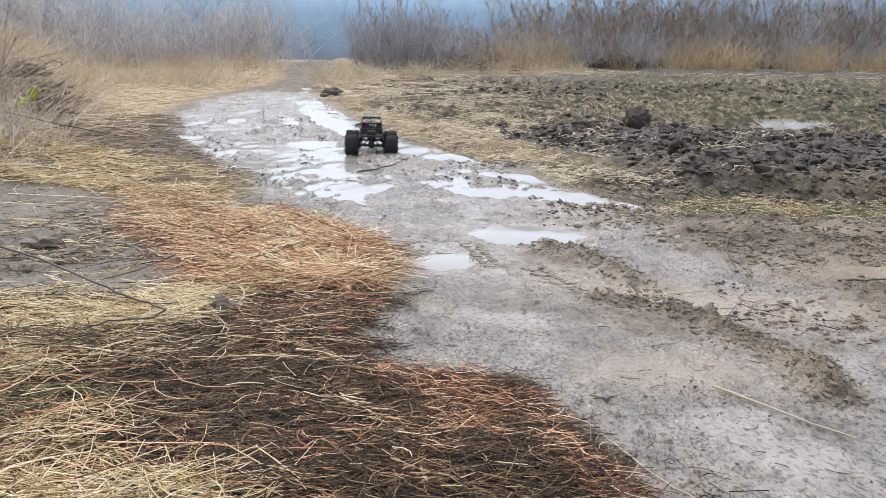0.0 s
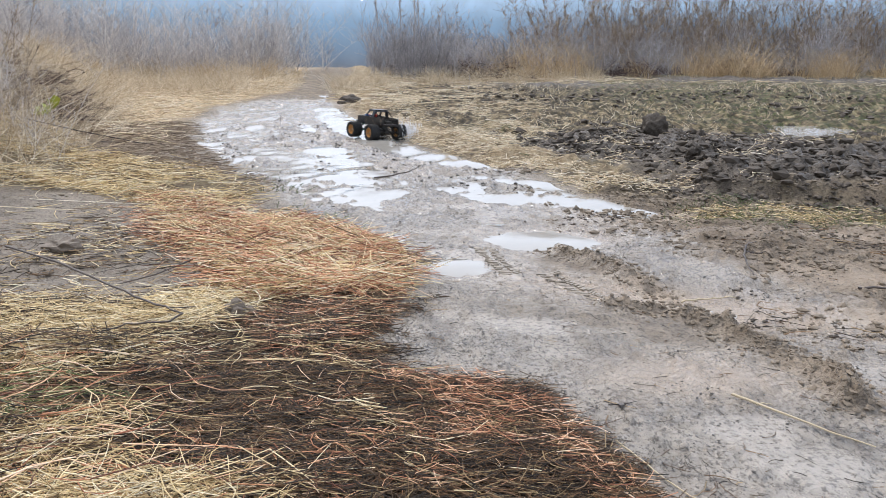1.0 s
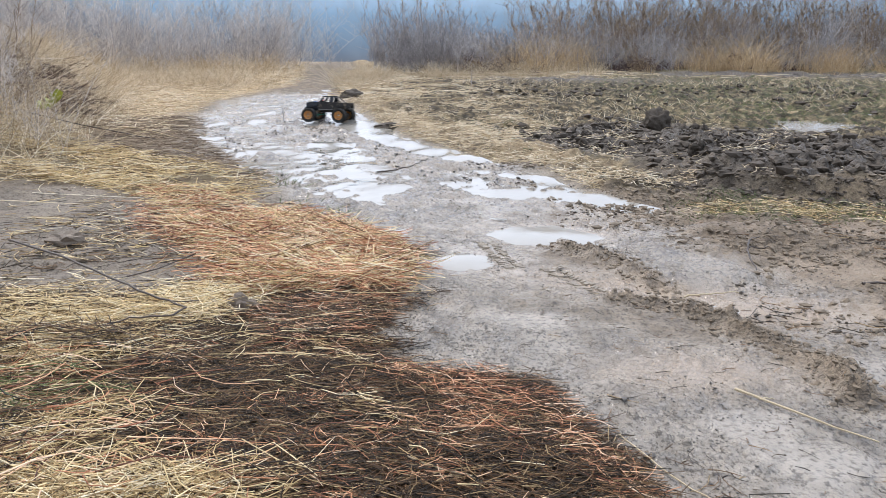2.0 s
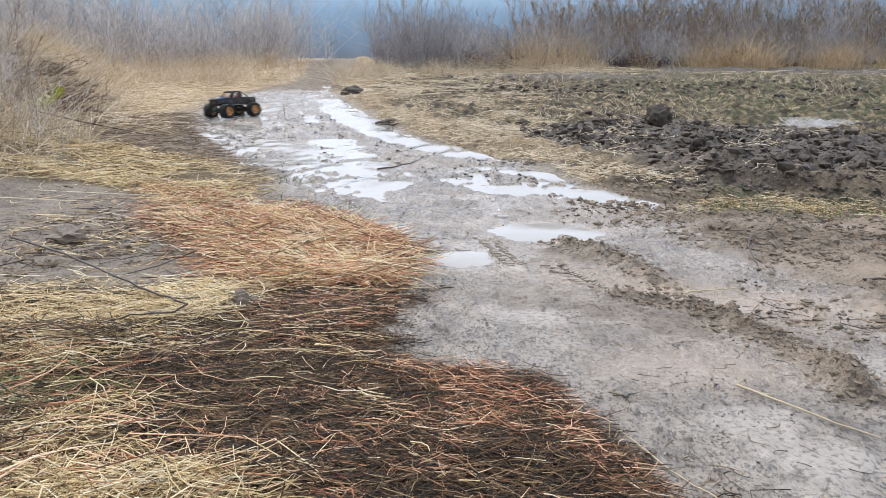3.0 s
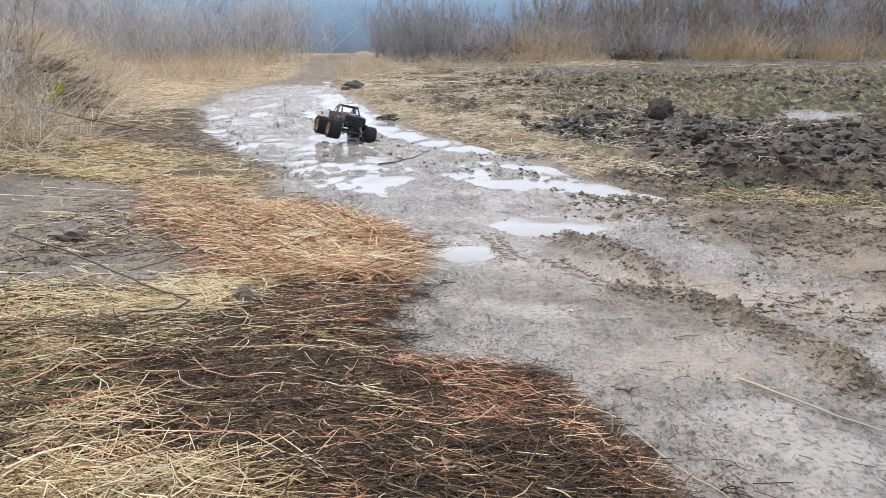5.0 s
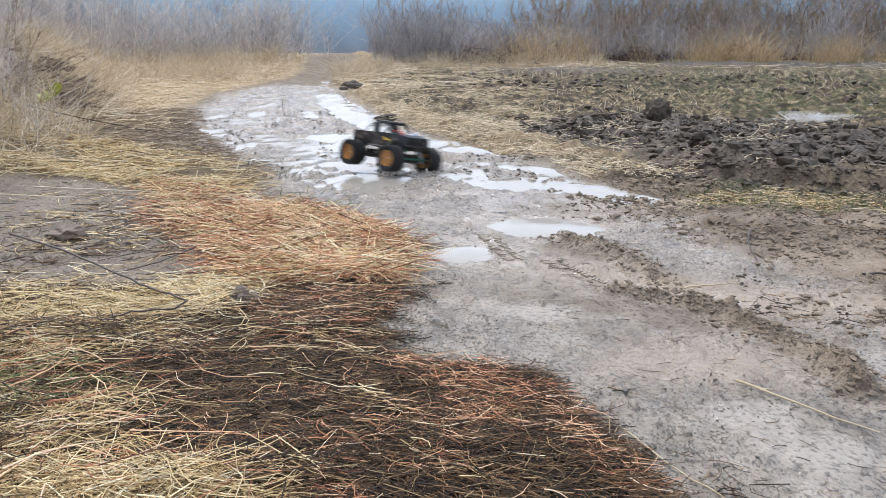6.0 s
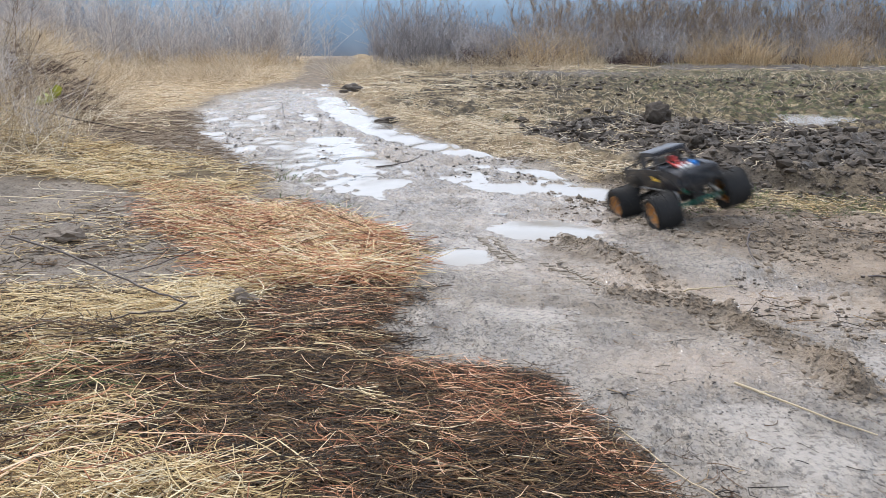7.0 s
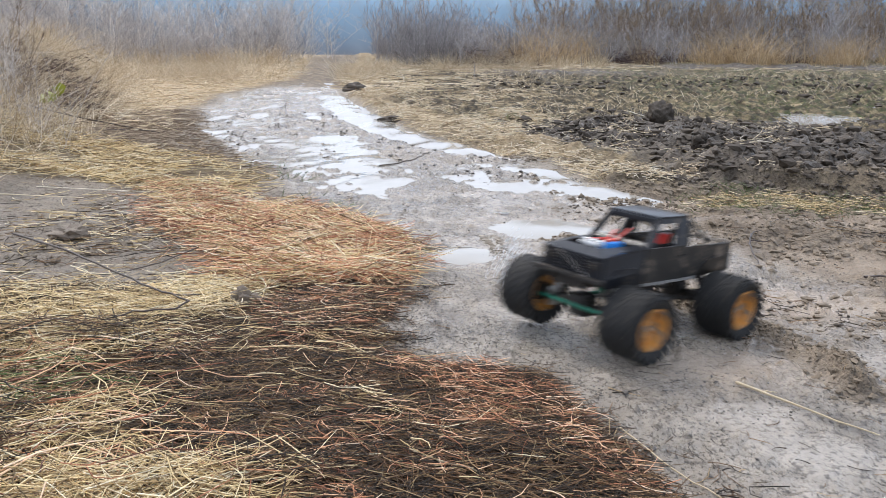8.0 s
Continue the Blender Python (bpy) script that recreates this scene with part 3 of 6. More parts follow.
def lying_stems(p, length, radius, turn, spread, lift, curl=0.12, steep=0.06):
    """Stems lying over one another on the ground round the places p."""
    n, k = len(p), 4
    ln = RNG.uniform(*length, n)
    a = radians(turn) + RNG.normal(0, radians(spread), n)
    t = np.linspace(-0.5, 0.5, k)
    bend = RNG.normal(0, curl, n)[:, None] * (t ** 2 * 4)[None] * ln[:, None]
    kink = RNG.normal(0, curl * 0.5, n)[:, None] * np.abs(t)[None] * ln[:, None]
    x = p[:, :1] + np.cos(a)[:, None] * t * ln[:, None] - np.sin(a)[:, None] * (bend + kink)
    y = p[:, 1:] + np.sin(a)[:, None] * t * ln[:, None] + np.cos(a)[:, None] * (bend + kink)
    g = ground_height(x, y)
    z = g * 0.15 + g.mean(1, keepdims=True) * 0.85
    z = z + RNG.rand(n)[:, None] ** 1.5 * lift + 0.002 + RNG.normal(0, steep, n)[:, None] * t * ln[:, None] + RNG.normal(0, 0.02, n)[:, None] * (t ** 2 * 4) * ln[:, None]
    z = np.maximum(z, g - 0.005)
    r = RNG.uniform(*radius, n)[:, None] * np.linspace(1.0, 0.6, k)[None]
    return np.stack([x, y, z], -1), r


def patch(zone):
    return lambda x, y: zones(x, y)[zone]


def thin(zone, keep):
    return lambda x, y: np.clip(zones(x, y)[zone] * keep(x, y), 0, 1)


def straw(n, box, weight, mat, label, **how):
    ob = new("straw_litter", tubes("straw_litter", [lying_stems(scatter(n, box, weight), **how)], mat))
    tagged(ob, label, "straw", kind="stuff")


def build_straw():
    straw(19000, (-0.75, 0.8, 0.4, 2.05), patch("dark"), STRAW_DARK, "dark rotten reed straw matted over wet mud", length=(0.02, 0.10), radius=(0.0005, 0.0012), turn=-8, spread=45, lift=0.020, curl=0.16)
    straw(1700, (-0.75, 0.8, 0.4, 2.0), thin("dark", lambda x, y: (step(fbm(x, y, 0.16, 3, 0.5, 2.0), 0.0, 0.5) + 0.06) * (0.25 + 0.75 * step(x, -0.25, 0.05))), STRAW_RED, "rust-brown straw strewn over the dark mat", length=(0.02, 0.08), radius=(0.0005, 0.0011), turn=-8, spread=45, lift=0.024, curl=0.10)
    straw(1300, (-0.55, 1.5, -0.1, 2.1), lambda x, y: inside(x + 0.06 * fbm(x, y, 0.15, 3), y, P_RUST, 0.06), STRAW_RED, "red-brown wet straw between the heap and the dark mat", length=(0.03, 0.12), radius=(0.0006, 0.0013), turn=-8, spread=45, lift=0.028, curl=0.18)
    straw(2800, (-0.55, 1.5, -0.1, 2.1), lambda x, y: inside(x + 0.06 * fbm(x, y, 0.15, 3), y, P_RUST, 0.06), STRAW_DARK, "dark wet straw between the heap and the dark mat", length=(0.03, 0.12), radius=(0.0006, 0.0013), turn=-8, spread=45, lift=0.030, curl=0.18)
    near = thin("pale", lambda x, y: (y < 3) * np.clip(0.50 + 0.9 * fbm(x, y, 0.32, 3) + 0.5 * step(y, 1.6, 1.9) + 0.3 * hill(x, y, -0.75, 1.3, 0.4, 0.3) + 0.3 * hill(x, y, -0.35, 0.95, 0.15, 0.1), 0.03, 1))
    straw(17500, (-1.9, 0.75, 0.05, 2.6), near, STRAW_PALE, "pale yellow dry straw in a loose layer", length=(0.04, 0.19), radius=(0.0005, 0.0014), turn=4, spread=48, lift=0.038, curl=0.17, steep=0.12)
    straw(5000, (-1.9, 0.75, 0.05, 2.6), patch("pale"), STRAW_DARK, "dark wet straw below the pale layer", length=(0.06, 0.2), radius=(0.0007, 0.0016), turn=0, spread=45, lift=0.02, curl=0.25)
    straw(90, (-1.2, 0.85, 0.1, 1.9), lambda x, y: np.clip(zones(x, y)["pale"] + zones(x, y)["dark"] * 0.5, 0, 1), STRAW_PALE, "long pale reed stems lying across the straw", length=(0.10, 0.34), radius=(0.0007, 0.0014), turn=2, spread=28, lift=0.042, curl=0.06)
    heap = thin("red", lambda x, y: (1 - 0.75 * step(y, 2.75, 3.15)) * np.clip(0.75 + 0.8 * fbm(x, y, 0.3, 3, 0.5, 9.0), 0.1, 1))
    straw(4200, (-1.6, 1.8, 0.05, 3.9), heap, STRAW_RED, "rusty orange straw heaped beside the track", length=(0.05, 0.24), radius=(0.0008, 0.0020), turn=-14, spread=58, lift=0.06, curl=0.28, steep=0.2)
    straw(3700, (-1.6, 1.8, 0.05, 3.9), heap, STRAW_PALE, "pale straw mixed into the rusty heap", length=(0.08, 0.25), radius=(0.0009, 0.0021), turn=-15, spread=58, lift=0.06, steep=0.2)
    straw(4600, (-4.2, 3.2, -0.9, 5.6), thin("pale", lambda x, y: (y > 3) * np.clip(0.5 + 1.1 * fbm(x, y, 0.5, 4), 0.02, 1)), STRAW_PALE, "flattened yellow straw at the foot of the bank", length=(0.07, 0.28), radius=(0.0012, 0.0028), turn=-5, spread=70, lift=0.06, curl=0.2, steep=0.14)
    straw(800, (-2.2, 2.0, -0.4, 3.9), lambda x, y: 0.5 * zones(x, y)["mudpatch"], STRAW_DARK, "scattered broken stems in the bare mud", length=(0.03, 0.14), radius=(0.0010, 0.0020), turn=0, spread=70, lift=0.012)
    straw(650, (-0.2, 0.95, 1.6, 3.6), lambda x, y: np.where(y < 3.6, 0.6, 0.0) * (1 - zones(x, y)["dark"]) * (x > np.interp(y, EDGE_L[:, 0], EDGE_L[:, 1])), STRAW_DARK, "short dark stem bits trodden into the track", length=(0.010, 0.045), radius=(0.0005, 0.0011), turn=0, spread=90, lift=0.003)
    straw(2600, (-3.2, 4.0, -1.0, 8.5), lambda x, y: step(np.interp(y, EDGE_L[:, 0], EDGE_L[:, 1]) + 0.15 - x, 0, 0.2) * (1 - step(np.interp(y, EDGE_L[:, 0], EDGE_L[:, 1]) - 0.8 - x, 0, 0.4)) * (1 - 0.8 * zones(x, y)["pale"]), WEED_BROWN, "brown litter along the edge of the track", length=(0.03, 0.16), radius=(0.0014, 0.003), turn=0, spread=80, lift=0.03, curl=0.3)
    straw(420, (-2.2, 2.0, -0.4, 3.9), lambda x, y: 0.5 * zones(x, y)["mudpatch"], STRAW_PALE, "scattered pale stems over the bare mud", length=(0.04, 0.2), radius=(0.0010, 0.0018), turn=0, spread=60, lift=0.015)
    litter = lambda x, y: inside(x + 0.1 * fbm(x, y, 0.3, 3), y, P_LITTER, 0.15)
    straw(650, (1.0, 2.6, 3.0, 3.7), lambda x, y: litter(x, y) * step(fbm(x, y, 0.3, 3, 0.5, 4.0), 0.0, 0.4), STRAW_PALE, "yellow straw on the muddy mound", length=(0.02, 0.11), radius=(0.0008, 0.0016), turn=10, spread=85, lift=0.03, curl=0.25, steep=0.15)
    side = lambda x, y: (x > np.interp(y, EDGE_R[:, 0], EDGE_R[:, 1]) + 0.05) * (1 - zones(x, y)["clod"]) * np.clip(1.25 - 0.95 * (x - np.interp(y, EDGE_R[:, 0], EDGE_R[:, 1])), 0.0, 1) * step(fbm(x, y, 0.35, 4, 0.6), -0.25, 0.3)
    straw(4600, (-1.9, 4.2, 3.0, 11.5), side, GRASS_DRY, "bleached flattened grass beside the ditch", length=(0.03, 0.13), radius=(0.0014, 0.0030), turn=-5, spread=70, lift=0.035, curl=0.3, steep=0.2)
    straw(900, (1.0, 4.0, 5.5, 8.4), lambda x, y: inside(x, y, P_CLOD, 0.2) * step(fbm(x, y, 0.5, 4, 0.6, 51.0), 0.15, 0.5), GRASS_DRY, "tan grass turned up with the clods", length=(0.03, 0.14), radius=(0.0015, 0.0032), turn=0, spread=80, lift=0.05, curl=0.3, steep=0.3)
    straw(1500, (-2.2, 10.5, 11.0, 17.0), lambda x, y: (x > np.interp(y, EDGE_R[:, 0], EDGE_R[:, 1]) + 0.1) * (1 - 0.9 * zones(x, y)["clod"]) * (0.8 * step(y, 15.0, 16.4) * (1 - 0.9 * step(x, 2.0, 4.5)) + 0.5 * hill(x, y, -1.0, 13.0, 1.2, 2.0)), GRASS_DRY, "pale dry grass lying over the far field", length=(0.2, 0.55), radius=(0.003, 0.006), turn=0, spread=45, lift=0.08)
    straw(7500, (-8.5, 6.2, -2.2, 18.0), patch("grass"), GRASS_DRY, "pale flattened grass beside the track", length=(0.12, 0.42), radius=(0.0024, 0.005), turn=10, spread=65, lift=0.10, curl=0.25, steep=0.15)


def standing(p, height, radius, lean, k=4, droop=0.15):
    n = len(p)
    hgt = RNG.uniform(*height, n)
    a = RNG.uniform(0, 2 * math.pi, n)
    tilt = np.abs(RNG.normal(0, lean, n))
    t = np.linspace(0, 1, k)
    out = (tilt[:, None] * t + RNG.uniform(0, droop, n)[:, None] * t ** 2.5) * hgt[:, None]
    x, y = p[:, :1] + np.cos(a)[:, None] * out, p[:, 1:2] + np.sin(a)[:, None] * out
    z = t[None] * hgt[:, None] * (1 - 0.35 * tilt[:, None] ** 2) - 0.03
    x, y = x + np.cumsum(RNG.normal(0, 0.006, (n, k)), 1), y + np.cumsum(RNG.normal(0, 0.006, (n, k)), 1)
    return np.stack([x, y, z], -1), RNG.uniform(*radius, n)[:, None] * np.linspace(1, 0.45, k)[None]


def twigs(stems, per, length, radius, rise, lo=0.35):
    """Side twigs off stems, pointing up and outward."""
    paths, _ = stems
    n, k, _ = paths.shape
    i = np.repeat(np.arange(n), per)
    f = RNG.uniform(lo, 1.0, len(i)) * (k - 1)
    j = np.minimum(f.astype(int), k - 2)
    root = paths[i, j] + (paths[i, j + 1] - paths[i, j]) * (f - j)[:, None]
    a, ln = RNG.uniform(0, 2 * math.pi, len(i)), RNG.uniform(*length, len(i))
    e = RNG.normal(rise, 0.3, len(i))
    d = np.stack([np.cos(a) * np.cos(e), np.sin(a) * np.cos(e), np.sin(e)], -1)
    t = np.linspace(0, 1, 2)[None, :, None]
    p = root[:, None] + d[:, None] * ln[:, None, None] * t + np.array([0, 0, 0.25]) * (t ** 2) * ln[:, None, None]
    return p, RNG.uniform(*radius, len(i))[:, None] * np.array([1, 0.5])[None]


def disc(n, r):
    a, q = RNG.uniform(0, 2 * math.pi, n), r * np.sqrt(RNG.rand(n))
    return np.stack([q * np.cos(a), q * np.sin(a)], -1)


def canes(n, r, length, radius, k=9):
    """Crooked canes that rise, arch over and hang down again."""
    p = disc(n, r)
    a = RNG.uniform(0, 2 * math.pi, n)
    rise = RNG.uniform(0.5, 1.3, n)
    ln = RNG.uniform(*length, n) / (k - 1)
    at = np.concatenate([p, np.full((n, 1), -0.03)], 1)
    path = [at]
    for j in range(1, k):
        a = a + RNG.normal(0, 0.45, n)
        rise = rise - RNG.uniform(0.05, 0.42, n)
        at = at + ln[:, None] * np.stack([np.cos(a) * np.cos(rise), np.sin(a) * np.cos(rise), np.sin(rise)], -1)
        at[:, 2] = np.maximum(at[:, 2], 0.02)
        path.append(at)
    return np.stack(path, 1), RNG.uniform(*radius, n)[:, None] * np.linspace(1, 0.4, k)[None]


def weed_mesh(kind):
    if kind == "tall":
        s = standing(disc(11, 0.6), (0.5, 1.6), (0.003, 0.005), 0.26)
        tw = twigs(s, 15, (0.10, 0.36), (0.0016, 0.003), 0.55, 0.15)
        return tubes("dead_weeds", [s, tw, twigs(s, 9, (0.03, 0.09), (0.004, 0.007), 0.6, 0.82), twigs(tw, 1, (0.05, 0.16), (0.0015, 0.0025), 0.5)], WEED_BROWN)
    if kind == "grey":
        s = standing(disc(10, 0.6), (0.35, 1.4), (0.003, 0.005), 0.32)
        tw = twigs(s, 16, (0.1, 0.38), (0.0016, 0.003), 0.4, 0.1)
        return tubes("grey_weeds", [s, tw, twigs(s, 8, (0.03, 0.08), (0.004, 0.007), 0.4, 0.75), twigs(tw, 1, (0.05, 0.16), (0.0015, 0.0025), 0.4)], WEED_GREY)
    if kind == "pale":
        s = standing(disc(11, 0.6), (0.35, 1.4), (0.003, 0.005), 0.30)
        tw = twigs(s, 16, (0.1, 0.38), (0.0016, 0.003), 0.6, 0.1)
        return tubes("bleached_weeds", [s, tw, twigs(tw, 1, (0.05, 0.16), (0.0015, 0.0025), 0.4)], WEED_HAZED)
    if kind == "shrub":
        s = standing(disc(16, 0.3), (0.7, 1.3), (0.004, 0.007), 0.42, 6, 0.1)
        tw = twigs(s, 12, (0.15, 0.42), (0.003, 0.005), 0.7, 0.15)
        return tubes("twiggy_shrub", [s, tw, twigs(tw, 3, (0.06, 0.2), (0.002, 0.0035), 0.8)], WEED_GREY)
    if kind == "gold":
        s = standing(disc(110, 0.42), (0.25, 0.85), (0.0022, 0.0042), 0.38, 4, 0.8)
        return tubes("golden_grass_tuft", [s], GRASS_GOLD)
    if kind == "dry":
        s = standing(disc(110, 0.40), (0.15, 0.55), (0.0020, 0.0042), 0.7, 4, 1.0)
        return tubes("dry_grass_tuft", [s], GRASS_DRY)
    if kind == "bramble":
        s = canes(34, 0.42, (0.35, 0.9), (0.0028, 0.005))
        tw = twigs(s, 9, (0.05, 0.20), (0.0016, 0.003), 0.2, 0.1)
        return tubes("dark_bramble", [s, tw, twigs(tw, 2, (0.03, 0.10), (0.0012, 0.0024), 0.1, 0.2), twigs(s, 5, (0.02, 0.05), (0.006, 0.011), -0.4, 0.2)], BRAMBLE)
    s = standing(disc(60, 0.05), (0.02, 0.06), (0.0012, 0.002), 0.6, 4, 0.9)
    return tubes("green_sprout_tuft", [s], GREEN)


LABELS = {"pale": ("bleached_weeds", "weed stalks paled by haze put into their colour, in a loose stand", "weeds"), "tall": ("dead_weeds", "tall dry brown weed stalks in a dense stand", "weeds"), "grey": ("grey_weeds", "bare grey branching weeds on the field margin", "weeds"),
          "shrub": ("twiggy_shrub", "leafless grey shrub of fine twigs", "shrub"), "gold": ("golden_grass_tuft", "tall golden dry grass tuft before the weeds", "grass tuft"),
          "dry": ("dry_grass_tuft", "bleached drooping dry grass tuft", "grass tuft"), "bramble": ("dark_bramble", "dark purple-brown bramble thicket on the bank; by the far weeds a stand-in for shade", "bramble"),
          "green": ("green_sprout_tuft", "small green sprouts at the edge of the mud", "sprouts")}


def plant(kind, places, size=(0.8, 1.2), variants=3):
    name, label, category = LABELS[kind]
    meshes = [weed_mesh(kind) for _ in range(variants)]
    firsts = {}
    for k, (x, y) in enumerate(places):
        z = float(ground_height(np.array([x]), np.array([y]))[0]) - 0.02
        s = RNG.uniform(*size)
        m = pose(x, y, z, 0, 0, RNG.uniform(0, 360))
        v = k % variants
        if v not in firsts:
            firsts[v] = tagged(new(name, meshes[v]), label, category, group=name)
            ob = firsts[v]
        else:
            ob = copy_thing(firsts[v], m)
        ob.matrix_basis = m @ Matrix.Diagonal((s, s, s * RNG.uniform(0.85, 1.15), 1))


def build_plants():
    def strip(n, pts, width):
        t = np.linspace(0, 1, n)
        px = np.interp(t, np.linspace(0, 1, len(pts)), [p[0] for p in pts])
        py = np.interp(t, np.linspace(0, 1, len(pts)), [p[1] for p in pts])
        return np.stack([px + RNG.normal(0, 0.25, n), py + RNG.uniform(0, width, n)], -1)
    far_right = [(-1.0, 18.0), (1.5, 18.5), (5, 19.5), (9, 19.5), (14.5, 19.0)]
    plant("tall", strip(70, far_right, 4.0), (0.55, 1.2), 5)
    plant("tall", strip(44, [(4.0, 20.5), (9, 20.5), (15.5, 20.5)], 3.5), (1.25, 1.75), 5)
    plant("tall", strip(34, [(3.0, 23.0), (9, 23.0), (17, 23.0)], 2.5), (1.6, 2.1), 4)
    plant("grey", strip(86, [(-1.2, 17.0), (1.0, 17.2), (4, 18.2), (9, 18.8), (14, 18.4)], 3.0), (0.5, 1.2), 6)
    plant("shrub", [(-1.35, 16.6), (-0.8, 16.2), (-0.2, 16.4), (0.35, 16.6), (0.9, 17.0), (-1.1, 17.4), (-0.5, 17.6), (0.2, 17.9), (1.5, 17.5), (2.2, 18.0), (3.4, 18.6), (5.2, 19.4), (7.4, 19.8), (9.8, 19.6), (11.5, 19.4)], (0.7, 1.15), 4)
    plant("gold", strip(8, [(0.8, 16.6), (3.0, 17.4), (5.5, 18.6), (8.0, 18.8), (13.5, 18.3)], 0.7), (0.5, 1.0), 4)
    plant("gold", strip(4, [(6.5, 18.2), (8.5, 18.4), (12.0, 18.2)], 0.4), (0.6, 1.1), 3)
    plant("dry", strip(30, [(-1.9, 12.5), (-1.0, 14.6), (1.0, 15.8), (3.5, 16.8)], 1.2), (0.5, 0.9), 3)
    for cx, cy, n in ((1.7, 17.2, 4), (3.2, 17.7, 3), (6.6, 18.2, 4), (7.6, 18.4, 5), (9.2, 18.3, 5), (11.0, 18.3, 4), (12.6, 18.0, 5)):
        plant("gold", np.array([cx, cy]) + disc(n, 0.55), (0.6, 1.35), 2)
    # far side of the track, to the left; haze put into the weeds' colour
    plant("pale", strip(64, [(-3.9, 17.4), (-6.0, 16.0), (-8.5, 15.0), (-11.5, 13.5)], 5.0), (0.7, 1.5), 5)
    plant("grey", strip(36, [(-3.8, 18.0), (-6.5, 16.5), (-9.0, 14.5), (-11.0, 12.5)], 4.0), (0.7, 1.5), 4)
    plant("gold", strip(8, [(-3.9, 16.9), (-5.5, 15.8), (-7.5, 14.3)], 0.9), (0.5, 0.9), 3)
    plant("dry", strip(20, [(-3.9, 16.4), (-5.5, 15.2), (-7.5, 13.3)], 1.6), (0.6, 1.2), 3)
    plant("dry", strip(44, [(-3.4, 12.5), (-5.0, 12.5), (-6.2, 10.5), (-4.8, 8.6)], 2.2), (0.5, 0.95), 3)
    # the bank
    plant("pale", strip(12, [(-4.2, 5.6), (-5.0, 7.2), (-6.2, 9.0), (-7.4, 10.5)], 1.4), (0.55, 0.85), 4)
    plant("tall", strip(6, [(-3.6, 4.4), (-4.6, 6.0), (-6.0, 8.0), (-7.5, 9.8)], 1.2), (0.45, 0.75), 4)
    plant("bramble", [(-3.25, 6.4), (-3.45, 6.7), (-3.7, 6.5), (-3.9, 7.0), (-3.5, 6.1), (-4.1, 6.6), (-4.4, 7.2), (-3.9, 7.6), (-4.3, 8.0), (-3.15, 6.0), (-3.2, 6.2), (-4.7, 7.9), (-4.5, 8.5), (-3.6, 7.2)], (0.4, 0.68), 4)
    # dark undergrowth, thickened to stand in for shade at the far weeds' foot
    plant("bramble", strip(13, [(-0.8, 16.4), (0.8, 16.8), (3.2, 17.9), (6.2, 18.9), (9.0, 19.0), (13.5, 18.7)], 0.9), (0.9, 1.6), 4)
    plant("dry", strip(30, [(-2.3, 3.6), (-2.6, 4.3), (-3.2, 5.2), (-4.2, 6.0), (-5.2, 7.4)], 0.9) - np.array([0.45, 0]), (0.3, 0.6), 4)
    plant("tall", strip(6, [(-2.6, 4.2), (-3.2, 5.2), (-3.8, 6.4)], 0.8), (0.25, 0.55), 4)
    plant("pale", strip(5, [(-2.7, 4.0), (-3.4, 5.0), (-4.2, 6.2)], 0.8), (0.25, 0.6), 4)
    plant("green", [(-1.2, 4.75), (-1.05, 4.25), (-0.9, 4.1), (-1.15, 4.4), (-1.3, 4.9), (-0.4, 2.95), (-0.58, 3.2), (-0.35, 2.85), (-0.5, 3.35), (-0.7, 3.5), (-1.02, 4.45), (-0.95, 4.35), (-1.1, 4.6), (-0.47, 3.0), (-0.44, 3.08), (-0.52, 3.12), (2.1, 3.0), (1.9, 3.2), (-0.8, 3.75)], (0.9, 2.0), 3)


def build_tufts():
    """Short grass: what nobody could count, one sheet of blades for each stretch."""
    for n, region, weight, height, radius, lean, mat, label in (
            (8500, (-6.5, 3.2, -2.0, 10.5), lambda x, y: step(np.interp(y, BANK[:, 0], BANK[:, 1]) + 0.25 - x, 0.0, 0.4), (0.08, 0.34), (0.0016, 0.0032), 0.9, GRASS_DRY, "matted dry grass hanging down the bank"),
            (2600, (-6.5, 3.2, -2.0, 10.5), lambda x, y: step(np.interp(y, BANK[:, 0], BANK[:, 1]) + 0.1 - x, 0.0, 0.4), (0.06, 0.30), (0.0016, 0.003), 0.9, WEED_BROWN, "brown dead stems on the bank"),
            (3000, (0.4, 6.8, 10.5, 16.5), lambda x, y: zones(x, y)["field"] * (1 - zones(x, y)["clod"]) * step(fbm(x, y, 1.2, 4, 0.6, 5.0), -0.1, 0.4), (0.03, 0.11), (0.002, 0.005), 0.9, GRASS_DRY, "tan stubble in the wet field"),
            (2600, (0.4, 5.0, 10.5, 16.5), lambda x, y: zones(x, y)["green"] * step(fbm(x, y, 1.0, 4, 0.6, 8.0), 0.0, 0.4), (0.02, 0.07), (0.002, 0.005), 0.9, GREEN, "thin green shoots in the wet field"),
            (900, (1.0, 2.5, 3.2, 3.9), lambda x, y: inside(x, y, P_LITTER, 0.2), (0.02, 0.07), (0.0008, 0.0016), 0.9, GREEN, "green-yellow grass on the mound"),
            (2200, (-7.0, 12.0, 3.5, 18.0), lambda x, y: zones(x, y)["grass"], (0.08, 0.3), (0.003, 0.005), 0.8, GRASS_DRY, "pale grass before the weeds")):
        p = scatter(n, region, weight)
        paths, r = standing(p, height, radius, lean, 4, 0.9)
        paths[..., 2] += ground_height(p[:, 0], p[:, 1])[:, None] + 0.02
        tagged(new("rough_grass", tubes("rough_grass", [(paths, r)], mat)), label, "grass", kind="stuff")


